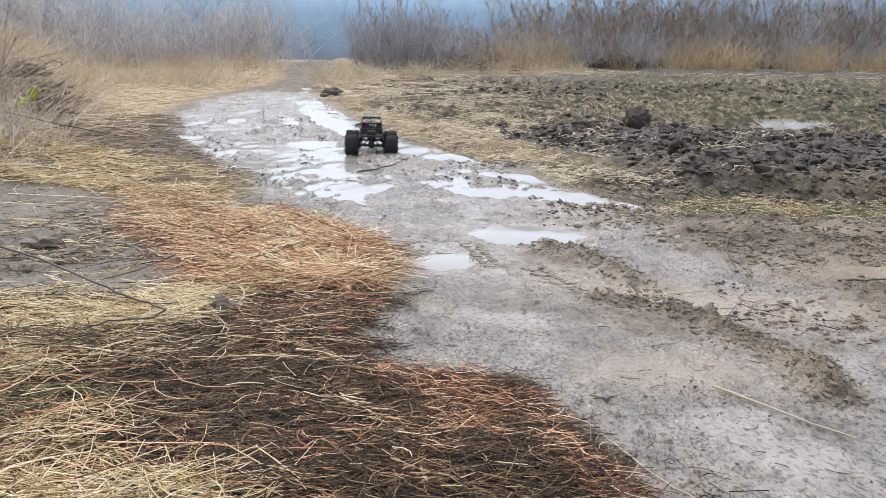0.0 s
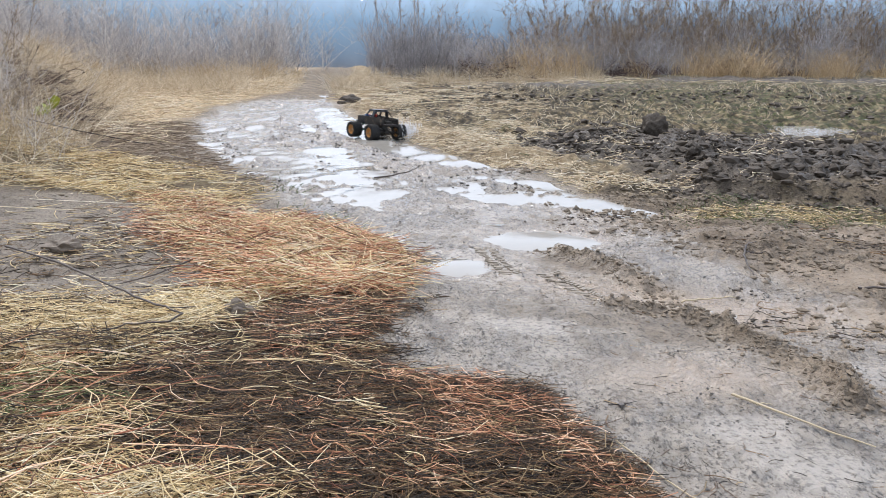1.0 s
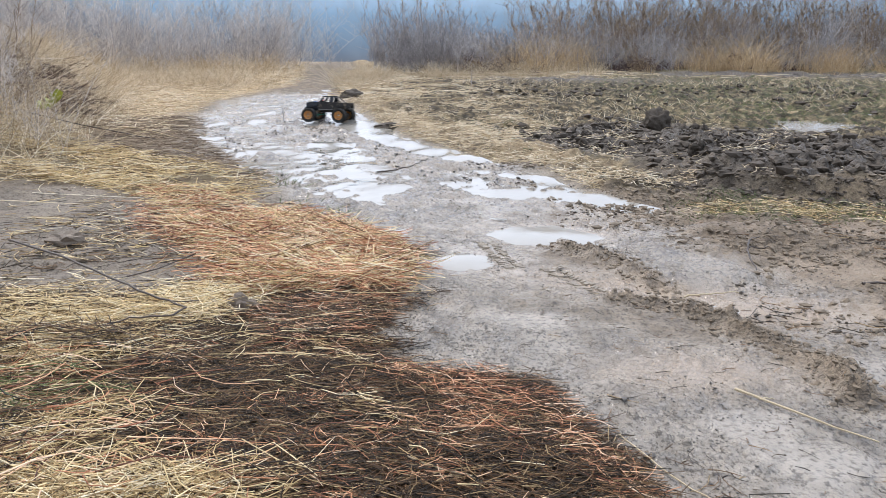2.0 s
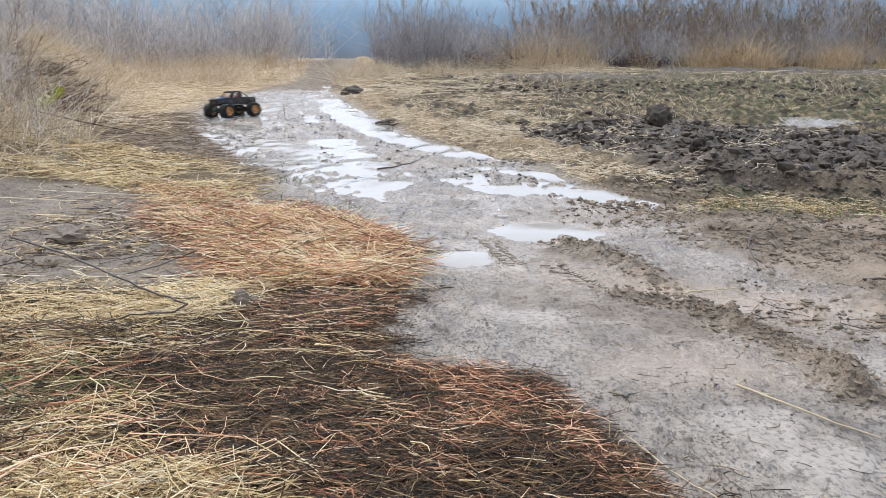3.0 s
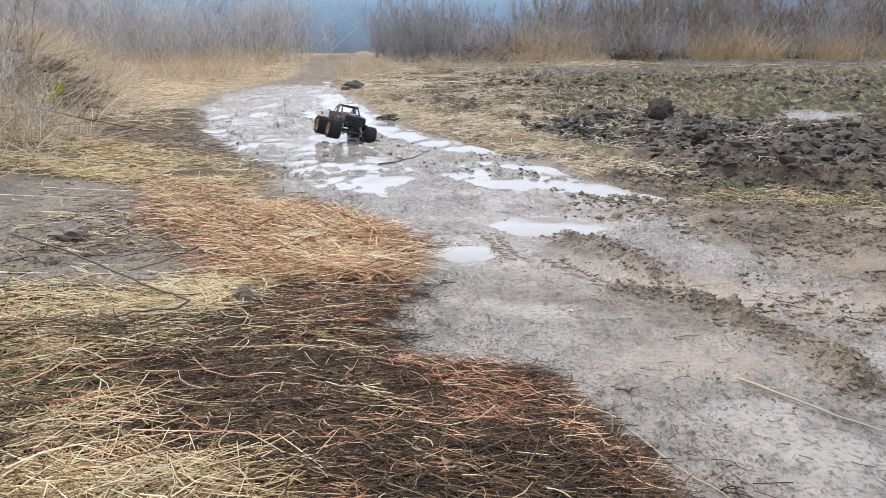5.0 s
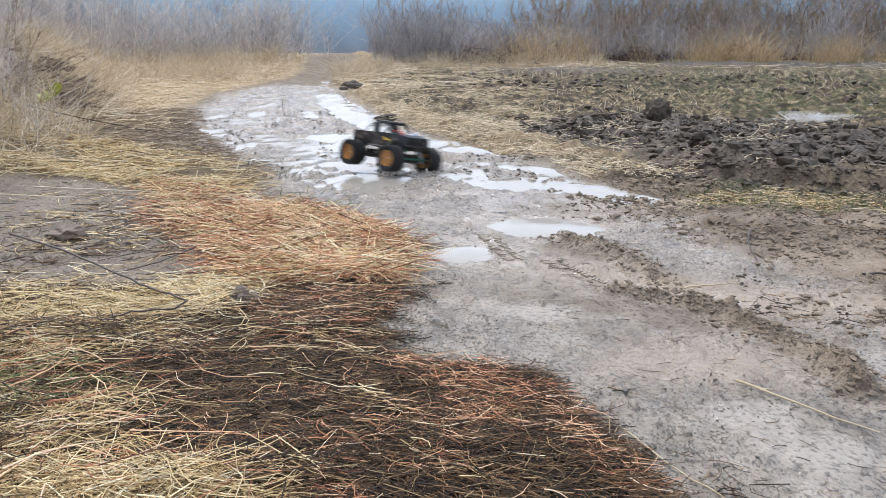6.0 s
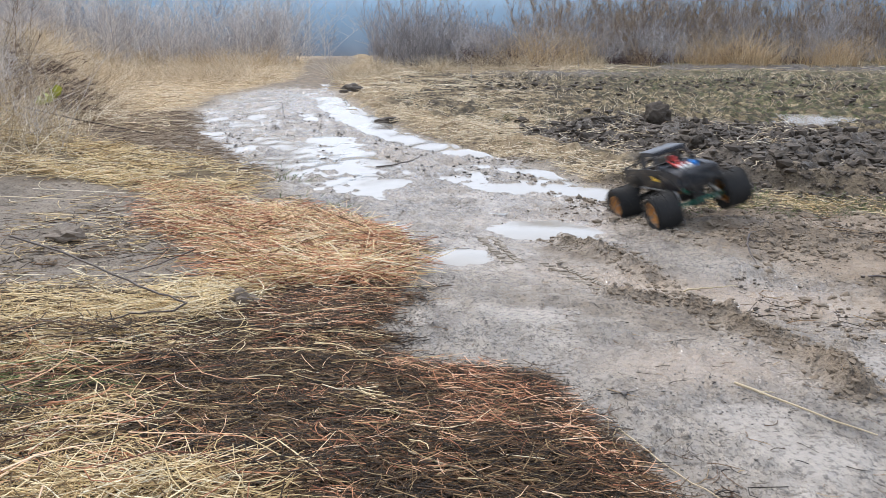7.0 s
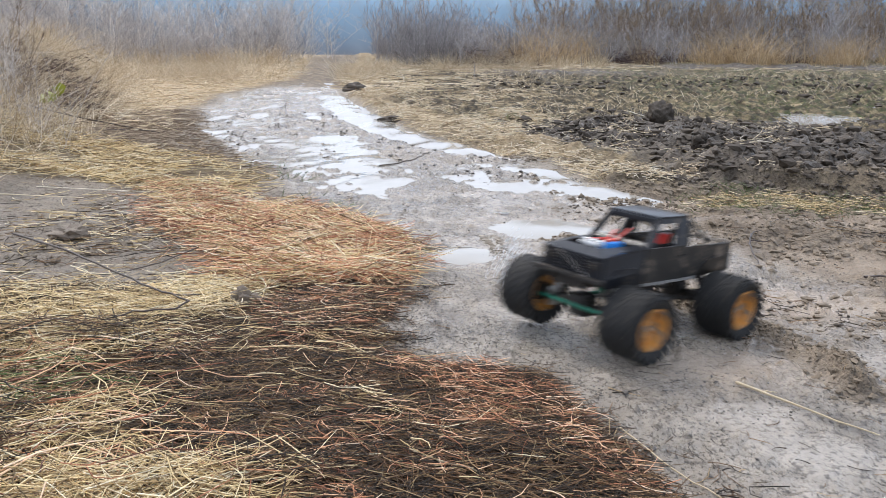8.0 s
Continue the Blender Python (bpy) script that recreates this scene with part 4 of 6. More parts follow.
def build_fringes():
    """Thin litter that blurs the edges of the straw mats, and coloured stems strewn through them."""
    def edge(x, y):
        z, w = zones(x, y), zones(x - 0.05 + 0.1 * fbm(x, y, 0.12, 3), y + 0.03)
        return np.clip(0.9 * w["red"] + 0.7 * w["dark"], 0, 1) * (1 - z["red"]) * (1 - z["dark"]) * step(fbm(x, y, 0.12, 3, 0.5, 6.0), -0.4, 0.4)
    straw(1900, (-0.9, 0.9, 0.6, 3.6), edge, STRAW_DARK, "dark wet litter along the edge of the straw", length=(0.012, 0.08), radius=(0.0006, 0.0014), turn=-10, spread=80, lift=0.008, curl=0.4)
    crumbs(1500, (-0.9, 0.9, 0.6, 3.6), edge, (0.001, 0.006), SPECK, "dark bits of mud along the straw", 1)
    straw(420, (-1.7, 1.7, 0.1, 3.4), lambda x, y: np.clip(zones(x + 0.15, y)["red"] + 0.5 * zones(x, y - 0.2)["red"], 0, 1) * (1 - zones(x, y)["red"]), STRAW_RED, "rusty stems strewn round the heap", length=(0.03, 0.16), radius=(0.0007, 0.0016), turn=-12, spread=65, lift=0.03, curl=0.3)
    straw(420, (-1.1, 0.8, 0.0, 1.5), patch("pale"), STRAW_RED, "red-brown stems among the pale straw", length=(0.04, 0.2), radius=(0.0007, 0.0018), turn=4, spread=55, lift=0.05, curl=0.2, steep=0.12)
    clumps = lambda x, y: zones(x, y)["dark"] * step(fbm(x, y, 0.11, 3, 0.6, 12.0), 0.15, 0.5)
    straw(1200, (-0.75, 0.8, 0.4, 2.0), clumps, STRAW_RED, "curled rust-red rootlets on the dark mat", length=(0.02, 0.06), radius=(0.0005, 0.0010), turn=-8, spread=55, lift=0.022, curl=0.14)
    straw(420, (-0.75, 0.8, 0.2, 1.9), lambda x, y: zones(x, y)["dark"] * step(0.1 - x + 0.5 * fbm(x, y, 0.3, 3), 0.1, 0.7), STRAW_PALE, "thin pale stems across the dark mat", length=(0.03, 0.16), radius=(0.0005, 0.0012), turn=0, spread=45, lift=0.03, curl=0.15)
    straw(1600, (-1.1, 0.8, 0.0, 1.6), lambda x, y: zones(x, y)["pale"] * step(fbm(x, y, 0.25, 3, 0.5, 15.0), -0.2, 0.4), STRAW_DARK, "dark stems over the pale straw", length=(0.04, 0.18), radius=(0.0007, 0.0016), turn=2, spread=40, lift=0.05, curl=0.2, steep=0.1)
    heaps = lambda x, y: step(fbm(x, y, 0.28, 4, 0.6, 21.0), 0.12, 0.5)
    crumbs(1300, (0.75, 1.7, 2.7, 3.4), heaps, (0.0012, 0.007), CLOD, "dark crumbs thrown up beside the track", 1)
    crumbs(700, (0.3, 2.9, 1.7, 4.9), heaps, (0.002, 0.009), CLOD, "dark crumbs thrown up beside the track", 1)
    straw(260, (0.75, 1.7, 2.7, 3.4), heaps, STRAW_DARK, "dark stem bits in the churned mud", length=(0.02, 0.12), radius=(0.0007, 0.0018), turn=20, spread=80, lift=0.015, curl=0.4)
    straw(2200, (-0.8, 5.4, 3.4, 13.5), lambda x, y: zones(x, y)["field"] * (1 - zones(x, y)["clod"]) * (1 - step(x - zones(x, y)["xr"], 1.2, 3.4)) * step(fbm(x, y, 0.8, 4, 0.6, 31.0), -0.15, 0.35), GRASS_DRY, "tan grass trodden into the field", length=(0.05, 0.28), radius=(0.0018, 0.004), turn=0, spread=60, lift=0.05, curl=0.3, steep=0.15)
    crumbs(1600, (0.5, 6.5, 9.0, 14.0), lambda x, y: zones(x, y)["field"] * step(fbm(x, y, 0.9, 4, 0.6, 41.0), 0.05, 0.45), (0.008, 0.05), CLOD, "dark clods scattered over the field", 1)
    straw(90, (-0.95, 1.0, -0.5, 1.6), lambda x, y: hill(x, y, -0.78, 1.28, 0.16, 0.1), GREEN, "green grass blades through the straw", length=(0.04, 0.14), radius=(0.0008, 0.0016), turn=5, spread=40, lift=0.045, curl=0.2)


build_straw()
build_tufts()
build_plants()


# ---- single things on the ground ----
def ground_at(x, y):
    return float(ground_height(np.array([float(x)]), np.array([float(y)]))[0])


def lump_mesh(name, seed, mat, rough=0.35, sub=3):
    bm = bmesh.new()
    bmesh.ops.create_icosphere(bm, subdivisions=sub, radius=1)
    for v in bm.verts:
        p = v.co.copy()
        k = 1 + rough * noise.noise(p * 1.3 + Vector((seed, 0, 0))) + rough * 0.6 * noise.noise(p * 3.1 + Vector((0, seed, 0))) + rough * 0.35 * noise.noise(p * 7 + Vector((0, 0, seed)))
        v.co = p * k
    me = bpy.data.meshes.new(name)
    bm.to_mesh(me)
    bm.free()
    me.materials.append(mat)
    for f in me.polygons:
        f.use_smooth = sub > 3
    return me


def put_lump(name, me, x, y, sx, sy, sz, turn, label, category, group="", sink=0.35):
    ob = tagged(new(name, me), label, category, group=group)
    ob.matrix_basis = pose(x, y, ground_at(x, y) + sz * (1 - 2 * sink) * 0.9, 0, 0, turn) @ Matrix.Diagonal((sx, sy, sz, 1))
    return ob


def build_clods():
    rnd = random.Random(3)
    put_lump("earth_clod", lump_mesh("earth_clod", 4, CLOD, 0.45, 4), 2.16, 7.50, 0.14, 0.12, 0.125, 20, "big dark clod of earth on the churned ridge", "clod", sink=0.2)
    put_lump("earth_clod", lump_mesh("earth_clod", 9, CLOD, 0.45, 4), 2.42, 7.45, 0.09, 0.08, 0.07, 60, "dark flat clod beside the big one", "clod")
    put_lump("earth_clod", lump_mesh("earth_clod", 12, CLOD, 0.4, 3), 2.62, 7.45, 0.05, 0.05, 0.07, 60, "small pointed dark clod", "clod")
    put_lump("earth_clod", lump_mesh("earth_clod", 14, CLOD, 0.4, 3), -0.52, 7.75, 0.15, 0.10, 0.05, 10, "dark clod on the grass by the ditch", "clod")
    put_lump("earth_clod", lump_mesh("earth_clod", 15, CLOD, 0.4, 3), -1.32, 11.1, 0.17, 0.12, 0.10, 30, "dark muddy bank end beside the ditch", "clod")
    put_lump("stone", lump_mesh("stone", 21, ROCK, 0.7, 3), -0.50, 1.80, 0.036, 0.026, 0.034, 30, "small brown muddy stone in the straw", "stone", sink=0.2)
    put_lump("stone", lump_mesh("stone", 25, ROCK, 0.7, 3), -1.34, 2.57, 0.055, 0.04, 0.026, 10, "flat grey-brown stone in the mud", "stone", sink=0.2)
    variants = [lump_mesh("dirt_clod", 30 + k, CLOD, 0.75, 3) for k in range(5)]
    made = 0
    while made < 34:
        x, y = rnd.uniform(1.0, 5.2), rnd.uniform(3.9, 7.4)
        if inside(np.array([x]), np.array([y]), P_CLOD, 0.1)[0] < rnd.random():
            continue
        s = rnd.uniform(0.03, 0.075)
        put_lump("dirt_clod", variants[made % 5], x, y, s * rnd.uniform(0.9, 1.7), s, s * rnd.uniform(0.5, 0.9), rnd.uniform(0, 360), "dark lump of churned earth", "clod", "clods on the churned ridge", 0.42)
        made += 1
    crumbs(6500, (0.8, 3.8, 5.5, 8.2), lambda x, y: inside(x, y, P_CLOD, 0.1), (0.005, 0.036), CLOD, "dark crumbs of churned earth", 1)

    def along(pts, w):
        return lambda x, y: np.exp(-(line_gap(x, y, pts)[0] / w) ** 2)
    crumbs(700, (0.3, 1.95, 0.85, 2.8), along(RIDGE_A, 0.05), (0.0015, 0.008), TAN_CLOD, "brown crumbs of mud on a ridge", 1)
    crumbs(900, (0.4, 1.2, 1.0, 2.1), along(RIDGE_B, 0.05), (0.0015, 0.008), TAN_CLOD, "brown crumbs of mud on a ridge", 1)
    crumbs(2400, (0.8, 1.6, 2.6, 3.4), lambda x, y: step(fbm(x, y, 0.25, 3, 0.5, 2.2), -0.2, 0.4), (0.0018, 0.011), TAN_CLOD, "brown crumbs of mud on the mound", 1)
    crumbs(500, (0.5, 3.0, 1.5, 4.6), lambda x, y: step(fbm(x, y, 0.25, 3, 0.5, 2.2), -0.1, 0.4), (0.005, 0.018), TAN_CLOD, "brown crumbs of mud beside the track", 1)
    crumbs(700, (1.2, 3.3, 3.4, 4.4), along([(1.45, 4.2), (1.62, 3.98), (1.85, 3.78), (2.25, 3.6), (3.2, 3.35)], 0.16), (0.004, 0.022), CLOD, "dark crumbs fallen from the cut edge")
    crumbs(250, (-0.3, 4.6, 0.8, 6.6), along([(0.62, 5.0), (0.33, 5.5), (0.05, 6.3)], 0.12), (0.005, 0.018), TAN_CLOD, "crumbs of earth along the ditch")
    crumbs(2600, (0.7, 2.2, 2.8, 4.3), lambda x, y: zones(x, y)["brown"] * step(fbm(x, y, 0.3, 4, 0.6, 7.7), 0.0, 0.4), (0.003, 0.014), TAN_CLOD, "brown lumps of churned mud beside the track", 1)
    track = lambda x, y: zones(x, y)["road"] * (1 - zones(x, y)["silt"] * 0.7) * step(fbm(x, y, 0.2, 4, 0.65, 3.3), -0.2, 0.5)
    crumbs(5600, (-0.3, 0.9, 1.3, 2.6), track, (0.0005, 0.0026), SPECK, "dark specks and bits in the wet mud", 1)
    crumbs(1700, (-1.2, 2.5, 1.3, 4.4), track, (0.0010, 0.0045), SPECK, "dark specks and bits in the wet mud", 1)
    crumbs(1500, (-2.4, 4.2, 0.6, 8.5), track, (0.003, 0.012), SPECK, "dark bits of mud on the far track", 1)
    crumbs(1300, (-2.2, 1.9, -0.4, 3.9), lambda x, y: zones(x, y)["mudpatch"] * step(fbm(x, y, 0.3, 4, 0.6, 5.5), -0.1, 0.4), (0.002, 0.012), TAN_CLOD, "crumbs of trodden mud", 1)


def crumbs(n, region, weight, size, mat, label, sub=2):
    """Many small lumps pressed into the ground."""
    p = scatter(n, region, weight)
    vs, fs, at = [], [], 0
    base = []
    for k in range(6):
        bm = bmesh.new()
        bmesh.ops.create_icosphere(bm, subdivisions=sub, radius=1)
        base.append((np.array([v.co * (1 + 0.8 * noise.noise(v.co * 1.4 + Vector((7.1 * k, 0, 0))) + 0.5 * noise.noise(v.co * 3.3 + Vector((0, 7.1 * k, 0)))) for v in bm.verts]), np.array([[v.index for v in f.verts] for f in bm.faces])))
        bm.free()
    z = ground_height(p[:, 0], p[:, 1])
    for k in range(6):
        v, f = base[k]
        q, zz = p[k::6], z[k::6]
        m = len(q)
        s = size[0] + (size[1] - size[0]) * RNG.rand(m) ** 2.5
        a = RNG.uniform(0, 2 * math.pi, m)
        sc = np.stack([s * RNG.uniform(0.8, 2.0, m), s, s * RNG.uniform(0.5, 0.9, m)], -1)
        w = v[None] * sc[:, None]
        x = w[..., 0] * np.cos(a)[:, None] - w[..., 1] * np.sin(a)[:, None] + q[:, :1]
        y = w[..., 0] * np.sin(a)[:, None] + w[..., 1] * np.cos(a)[:, None] + q[:, 1:]
        vs.append(np.stack([x, y, w[..., 2] + (zz + 0.15 * s)[:, None]], -1).reshape(-1, 3))
        fs.append((f[None] + (np.arange(m) * len(v))[:, None, None]).reshape(-1, 3) + at)
        at += m * len(v)
    tagged(new("mud_crumbs", sheet("mud_crumbs", np.concatenate(vs), np.concatenate(fs), mat, False)), label, "mud crumbs", kind="stuff")


def stick(name, pts, r, mat, label, side=(), lift=0.012):
    """A bent stick lying on the ground along plan points, with side twigs (from, to)."""
    def path(q, z0):
        q = np.array(q, float)
        t = np.linspace(0, len(q) - 1, 4 * len(q))
        x = np.interp(t, range(len(q)), q[:, 0]) + RNG.normal(0, r * 0.4, len(t))
        y = np.interp(t, range(len(q)), q[:, 1]) + RNG.normal(0, r * 0.4, len(t))
        z = ground_height(x, y)
        z = 0.3 * z + 0.7 * np.interp(t, [0, len(q) - 1], [z[0], z[-1]])
        z = np.maximum(z, ground_height(x, y)) + z0
        return np.stack([x, y, z], -1)[None]
    groups = []
    for k, q in enumerate((pts, *side)):
        p = path(q, lift)
        n = p.shape[1]
        groups.append((p, (np.linspace(r, r * 0.45, n) * (1.0 if k == 0 else 0.6))[None]))
    at, vs, fs = 0, [], []
    for p, rad in groups:
        v, f = tube_arrays(p, rad, 6)
        vs.append(v)
        fs.append(f + at)
        at += len(v)
    return tagged(new(name, sheet(name, np.concatenate(vs), np.concatenate(fs), mat)), label, "stick")


def build_sticks():
    stick("fallen_twig", [(-1.45, 2.42), (-1.15, 2.20), (-0.95, 2.00), (-0.78, 1.83), (-0.66, 1.74), (-0.60, 1.67), (-0.63, 1.63), (-0.72, 1.60), (-0.75, 1.57)], 0.0036, TWIG, "long dark bent twig lying over straw", [[(-0.66, 1.74), (-0.60, 1.76)]], 0.05)
    stick("fallen_twig", [(-0.80, 2.34), (-0.86, 2.16), (-0.94, 2.06), (-1.06, 2.02)], 0.0024, TWIG, "thin dark curved twig across the mud", (), 0.02)
    stick("reed_stalk", [(0.578, 1.342), (0.755, 1.155)], 0.0028, REED, "pale broken reed stalk lying on wet mud", [[(0.61, 1.30), (0.648, 1.315)]], 0.006)
    stick("reed_stalk", [(0.31, 1.16), (0.35, 1.07), (0.41, 0.96), (0.46, 0.88)], 0.0017, REED, "thin pale reed stalk lying on wet mud", (), 0.004)
    stick("reed_stalk", [(-0.05, 1.055), (0.02, 1.00), (0.11, 0.955)], 0.0022, REED, "pale thick stalk on dark straw", (), 0.014)
    stick("fallen_twig", [(1.08, 2.52), (1.02, 2.38), (1.0, 2.25)], 0.004, TWIG, "dark forked twig leaning on the mud mound", [[(1.08, 2.52), (1.15, 2.6)], [(1.05, 2.45), (1.14, 2.44)]], 0.012)
    stick("reed_stalk", [(0.70, 2.03), (0.78, 2.055), (0.87, 2.065)], 0.0028, REED, "short stalk lying in the silted rut", (), 0.012)
    stick("fallen_twig", [(1.25, 2.1), (1.38, 2.12), (1.5, 2.15)], 0.004, TWIG, "dark twig trodden into the mud", (), 0.008)
    stick("fallen_twig", [(-2.9, 5.2), (-2.5, 5.5), (-2.2, 5.75)], 0.006, TWIG, "bare dark branch at the foot of the bank", [[(-2.5, 5.5), (-2.35, 5.9)]], 0.08)
    stick("fallen_twig", [(-0.42, 4.75), (-0.2, 4.85), (-0.1, 5.0)], 0.005, TWIG, "short dark twig lying on the track", [[(-0.3, 4.8), (-0.28, 4.95)]], 0.015)
    # a scrap and some upright stalks
    bm = bmesh.new()
    vs = [bm.verts.new(p) for p in ((-0.045, 0, 0), (-0.01, -0.012, 0.006), (0.03, -0.008, 0.002), (0.05, 0.006, 0.008), (0.01, 0.014, 0.003), (-0.03, 0.012, 0.007))]
    bm.faces.new(vs)
    bmesh.ops.solidify(bm, geom=bm.faces[:], thickness=0.002)
    me = bpy.data.meshes.new("paper_scrap")
    bm.to_mesh(me)
    bm.free()
    me.materials.append(PAPER)
    ob = tagged(new("paper_scrap", me), "crumpled whitish scrap lying on the mud", "scrap")
    ob.matrix_basis = pose(0.245, 3.17, ground_at(0.245, 3.17) + 0.006, 0, 0, -12)
    for x, y, hgt in ((-0.85, 17.5, 2.0), (-0.55, 17.3, 2.1), (-0.42, 17.4, 2.05), (-1.3, 17.6, 1.7), (-1.7, 8.0, 0.16), (0.52, 13.4, 0.3), (3.0, 16.6, 0.5)):
        n = 7
        t = np.linspace(0, 1, n)
        lean = RNG.normal(0, 0.05)
        p = np.stack([lean * t * hgt, 0.02 * np.sin(t * 5), t * hgt], -1)[None]
        r = (0.004 + 0.006 * hgt * (0.6 + 0.4 * (t > 0.75)))[None] if hgt > 1 else np.full((1, n), 0.006)
        s = (p, r)
        me = tubes("upright_stalk", [s] + ([twigs(s, 60, (0.04, 0.10), (0.004, 0.008), 1.1, 0.7)] if hgt > 1 else []), WEED_GREY)
        ob = tagged(new("upright_stalk", me), "dark dead seed stalk standing upright", "stalk", group="standing stalks")
        ob.matrix_basis = pose(x, y, ground_at(x, y) - 0.02)
    # a yellow-green leaf on the bank
    bm = bmesh.new()
    for k in range(5):
        m = pose(0.03 * (k - 2), 0.01 * k, 0.02 * k, 35 + 9 * k, 12 * k, 40 * k)
        row = [bm.verts.new(m @ Vector((0.055 * math.sin(a) * (1.3 if j % 2 else 1), 0.035 * math.cos(a), 0.008 * math.sin(2 * a)))) for j, a in enumerate(np.linspace(0, 2 * math.pi, 9)[:-1])]
        bm.faces.new(row)
    bmesh.ops.solidify(bm, geom=bm.faces[:], thickness=0.002)
    me = bpy.data.meshes.new("leafy_sprig")
    bm.to_mesh(me)
    bm.free()
    me.materials.append(LEAF_YELLOW)
    ob = tagged(new("leafy_sprig", me), "bright yellow-green leaves on the bank", "leaves")
    ob.matrix_basis = pose(-3.02, 5.75, ground_at(-3.02, 5.75) + 0.08)


build_clods()
build_fringes()
build_sticks()


# ---- the model monster truck ----
TYRE_R, TYRE_W, WHEELBASE, TRACK = 0.076, 0.096, 0.345, 0.300
RUBBER = plain_material("muddy_rubber", (0.012, 0.012, 0.012), (0.035, 0.033, 0.030), 0.7, 0, 25, 0.3, 0.002, 0.04, 0.22)
BODY = plain_material("scuffed_black_paint", (0.008, 0.009, 0.012), (0.022, 0.023, 0.027), 0.28, 0, 14, 0.15, 0.001, 0.08, 0.3)
FLANK = plain_material("mud_caked_black_paint", (0.011, 0.011, 0.011), (0.032, 0.028, 0.024), 0.42, 0, 12, 0.3, 0.002, 0.34, 0.3)
SILL = plain_material("dusty_grey_trim", (0.14, 0.135, 0.125), (0.26, 0.25, 0.235), 0.5, 0, 20, 0.2, 0.001, 0.3)
RIM = plain_material("orange_rim_plastic", (0.44, 0.18, 0.033), (0.60, 0.28, 0.065), 0.42, 0, 18, 0.2, 0.001, 0.58)
LINK = plain_material("green_anodised_link", (0.012, 0.12, 0.075), (0.03, 0.20, 0.13), 0.35, 0.5, 30, 0.1, 0.001, 0.25)
CHASSIS = plain_material("dirty_black_plastic", (0.012, 0.012, 0.012), (0.05, 0.043, 0.036), 0.6, 0, 30, 0.3, 0.002, 0.15, 0.2)
STEEL = plain_material("worn_steel", (0.35, 0.34, 0.32), (0.55, 0.54, 0.52), 0.35, 0.9, 40, 0.1, 0.001, 0.25)
RED = plain_material("red_plastic", (0.50, 0.025, 0.02), (0.62, 0.06, 0.04), 0.4)
BLUE = plain_material("blue_anodised", (0.02, 0.18, 0.55), (0.05, 0.32, 0.75), 0.35)
WHITE = plain_material("white_plastic", (0.62, 0.61, 0.58), (0.78, 0.77, 0.74), 0.45, 0, 30, 0.1, 0.001, 0.2)
YELLOW = plain_material("yellow_sticker", (0.60, 0.36, 0.03), (0.72, 0.47, 0.06), 0.45, 0, 30, 0.1, 0.001, 0.35)


def part(name, bm, mat, parent, label=""):
    me = bpy.data.meshes.new(name)
    bmesh.ops.recalc_face_normals(bm, faces=bm.faces[:])
    bm.to_mesh(me)
    bm.free()
    me.materials.append(mat)
    ob = new(name, me)
    ob.parent = parent
    return tagged(ob, label)


def smooth_part(ob, angle=35):
    for f in ob.data.polygons:
        f.use_smooth = True
    ob.data.set_sharp_from_angle(angle=radians(angle))
    return ob


def box(bm, x, y, z, sx, sy, sz, bevel=0.002, m=None):
    g = bmesh.ops.create_cube(bm, size=1, matrix=(m or Matrix()) @ Matrix.Translation((x, y, z)) @ Matrix.Diagonal((sx, sy, sz, 1)))
    if bevel:
        edges = list({e for v in g["verts"] for e in v.link_edges})
        bmesh.ops.bevel(bm, geom=edges, offset=min(bevel, 0.45 * min(sx, sy, sz)), segments=2, affect="EDGES", profile=0.6)
    return bm


def rod(bm, a, b, r, sides=10):
    a, b = Vector(a), Vector(b)
    m = Matrix.Translation((a + b) / 2) @ (b - a).to_track_quat("Z", "Y").to_matrix().to_4x4()
    bmesh.ops.create_cone(bm, cap_ends=True, segments=sides, radius1=r, radius2=r, depth=(b - a).length, matrix=m)
    return bm


def plate(bm, outline, y0, y1, shrink=None):
    """A plate cut to an outline in x and z, from y0 to y1; shrink(z) pulls it inward towards the top."""
    pull = shrink or (lambda z: 0.0)
    sgn = 1 if y0 + y1 > 0 else -1
    rows = [[bm.verts.new((x, y - sgn * pull(z), z)) for x, z in outline] for y in (y0, y1)]
    n = len(outline)
    bm.faces.new(rows[0][::-1])
    bm.faces.new(rows[1])
    for k in range(n):
        bm.faces.new((rows[0][k], rows[0][(k + 1) % n], rows[1][(k + 1) % n], rows[1][k]))
    return bm


def lathe(bm, profile, seg=40):
    """Round the y axis: profile of (radius, y)."""
    rings = []
    for k in range(seg):
        a = 2 * math.pi * k / seg
        rings.append([bm.verts.new((r * math.cos(a), y, r * math.sin(a))) for r, y in profile])
    n = len(profile)
    for k in range(seg):
        p, q = rings[k], rings[(k + 1) % seg]
        for j in range(n - 1):
            bm.faces.new((p[j], p[j + 1], q[j + 1], q[j]))
    return bm


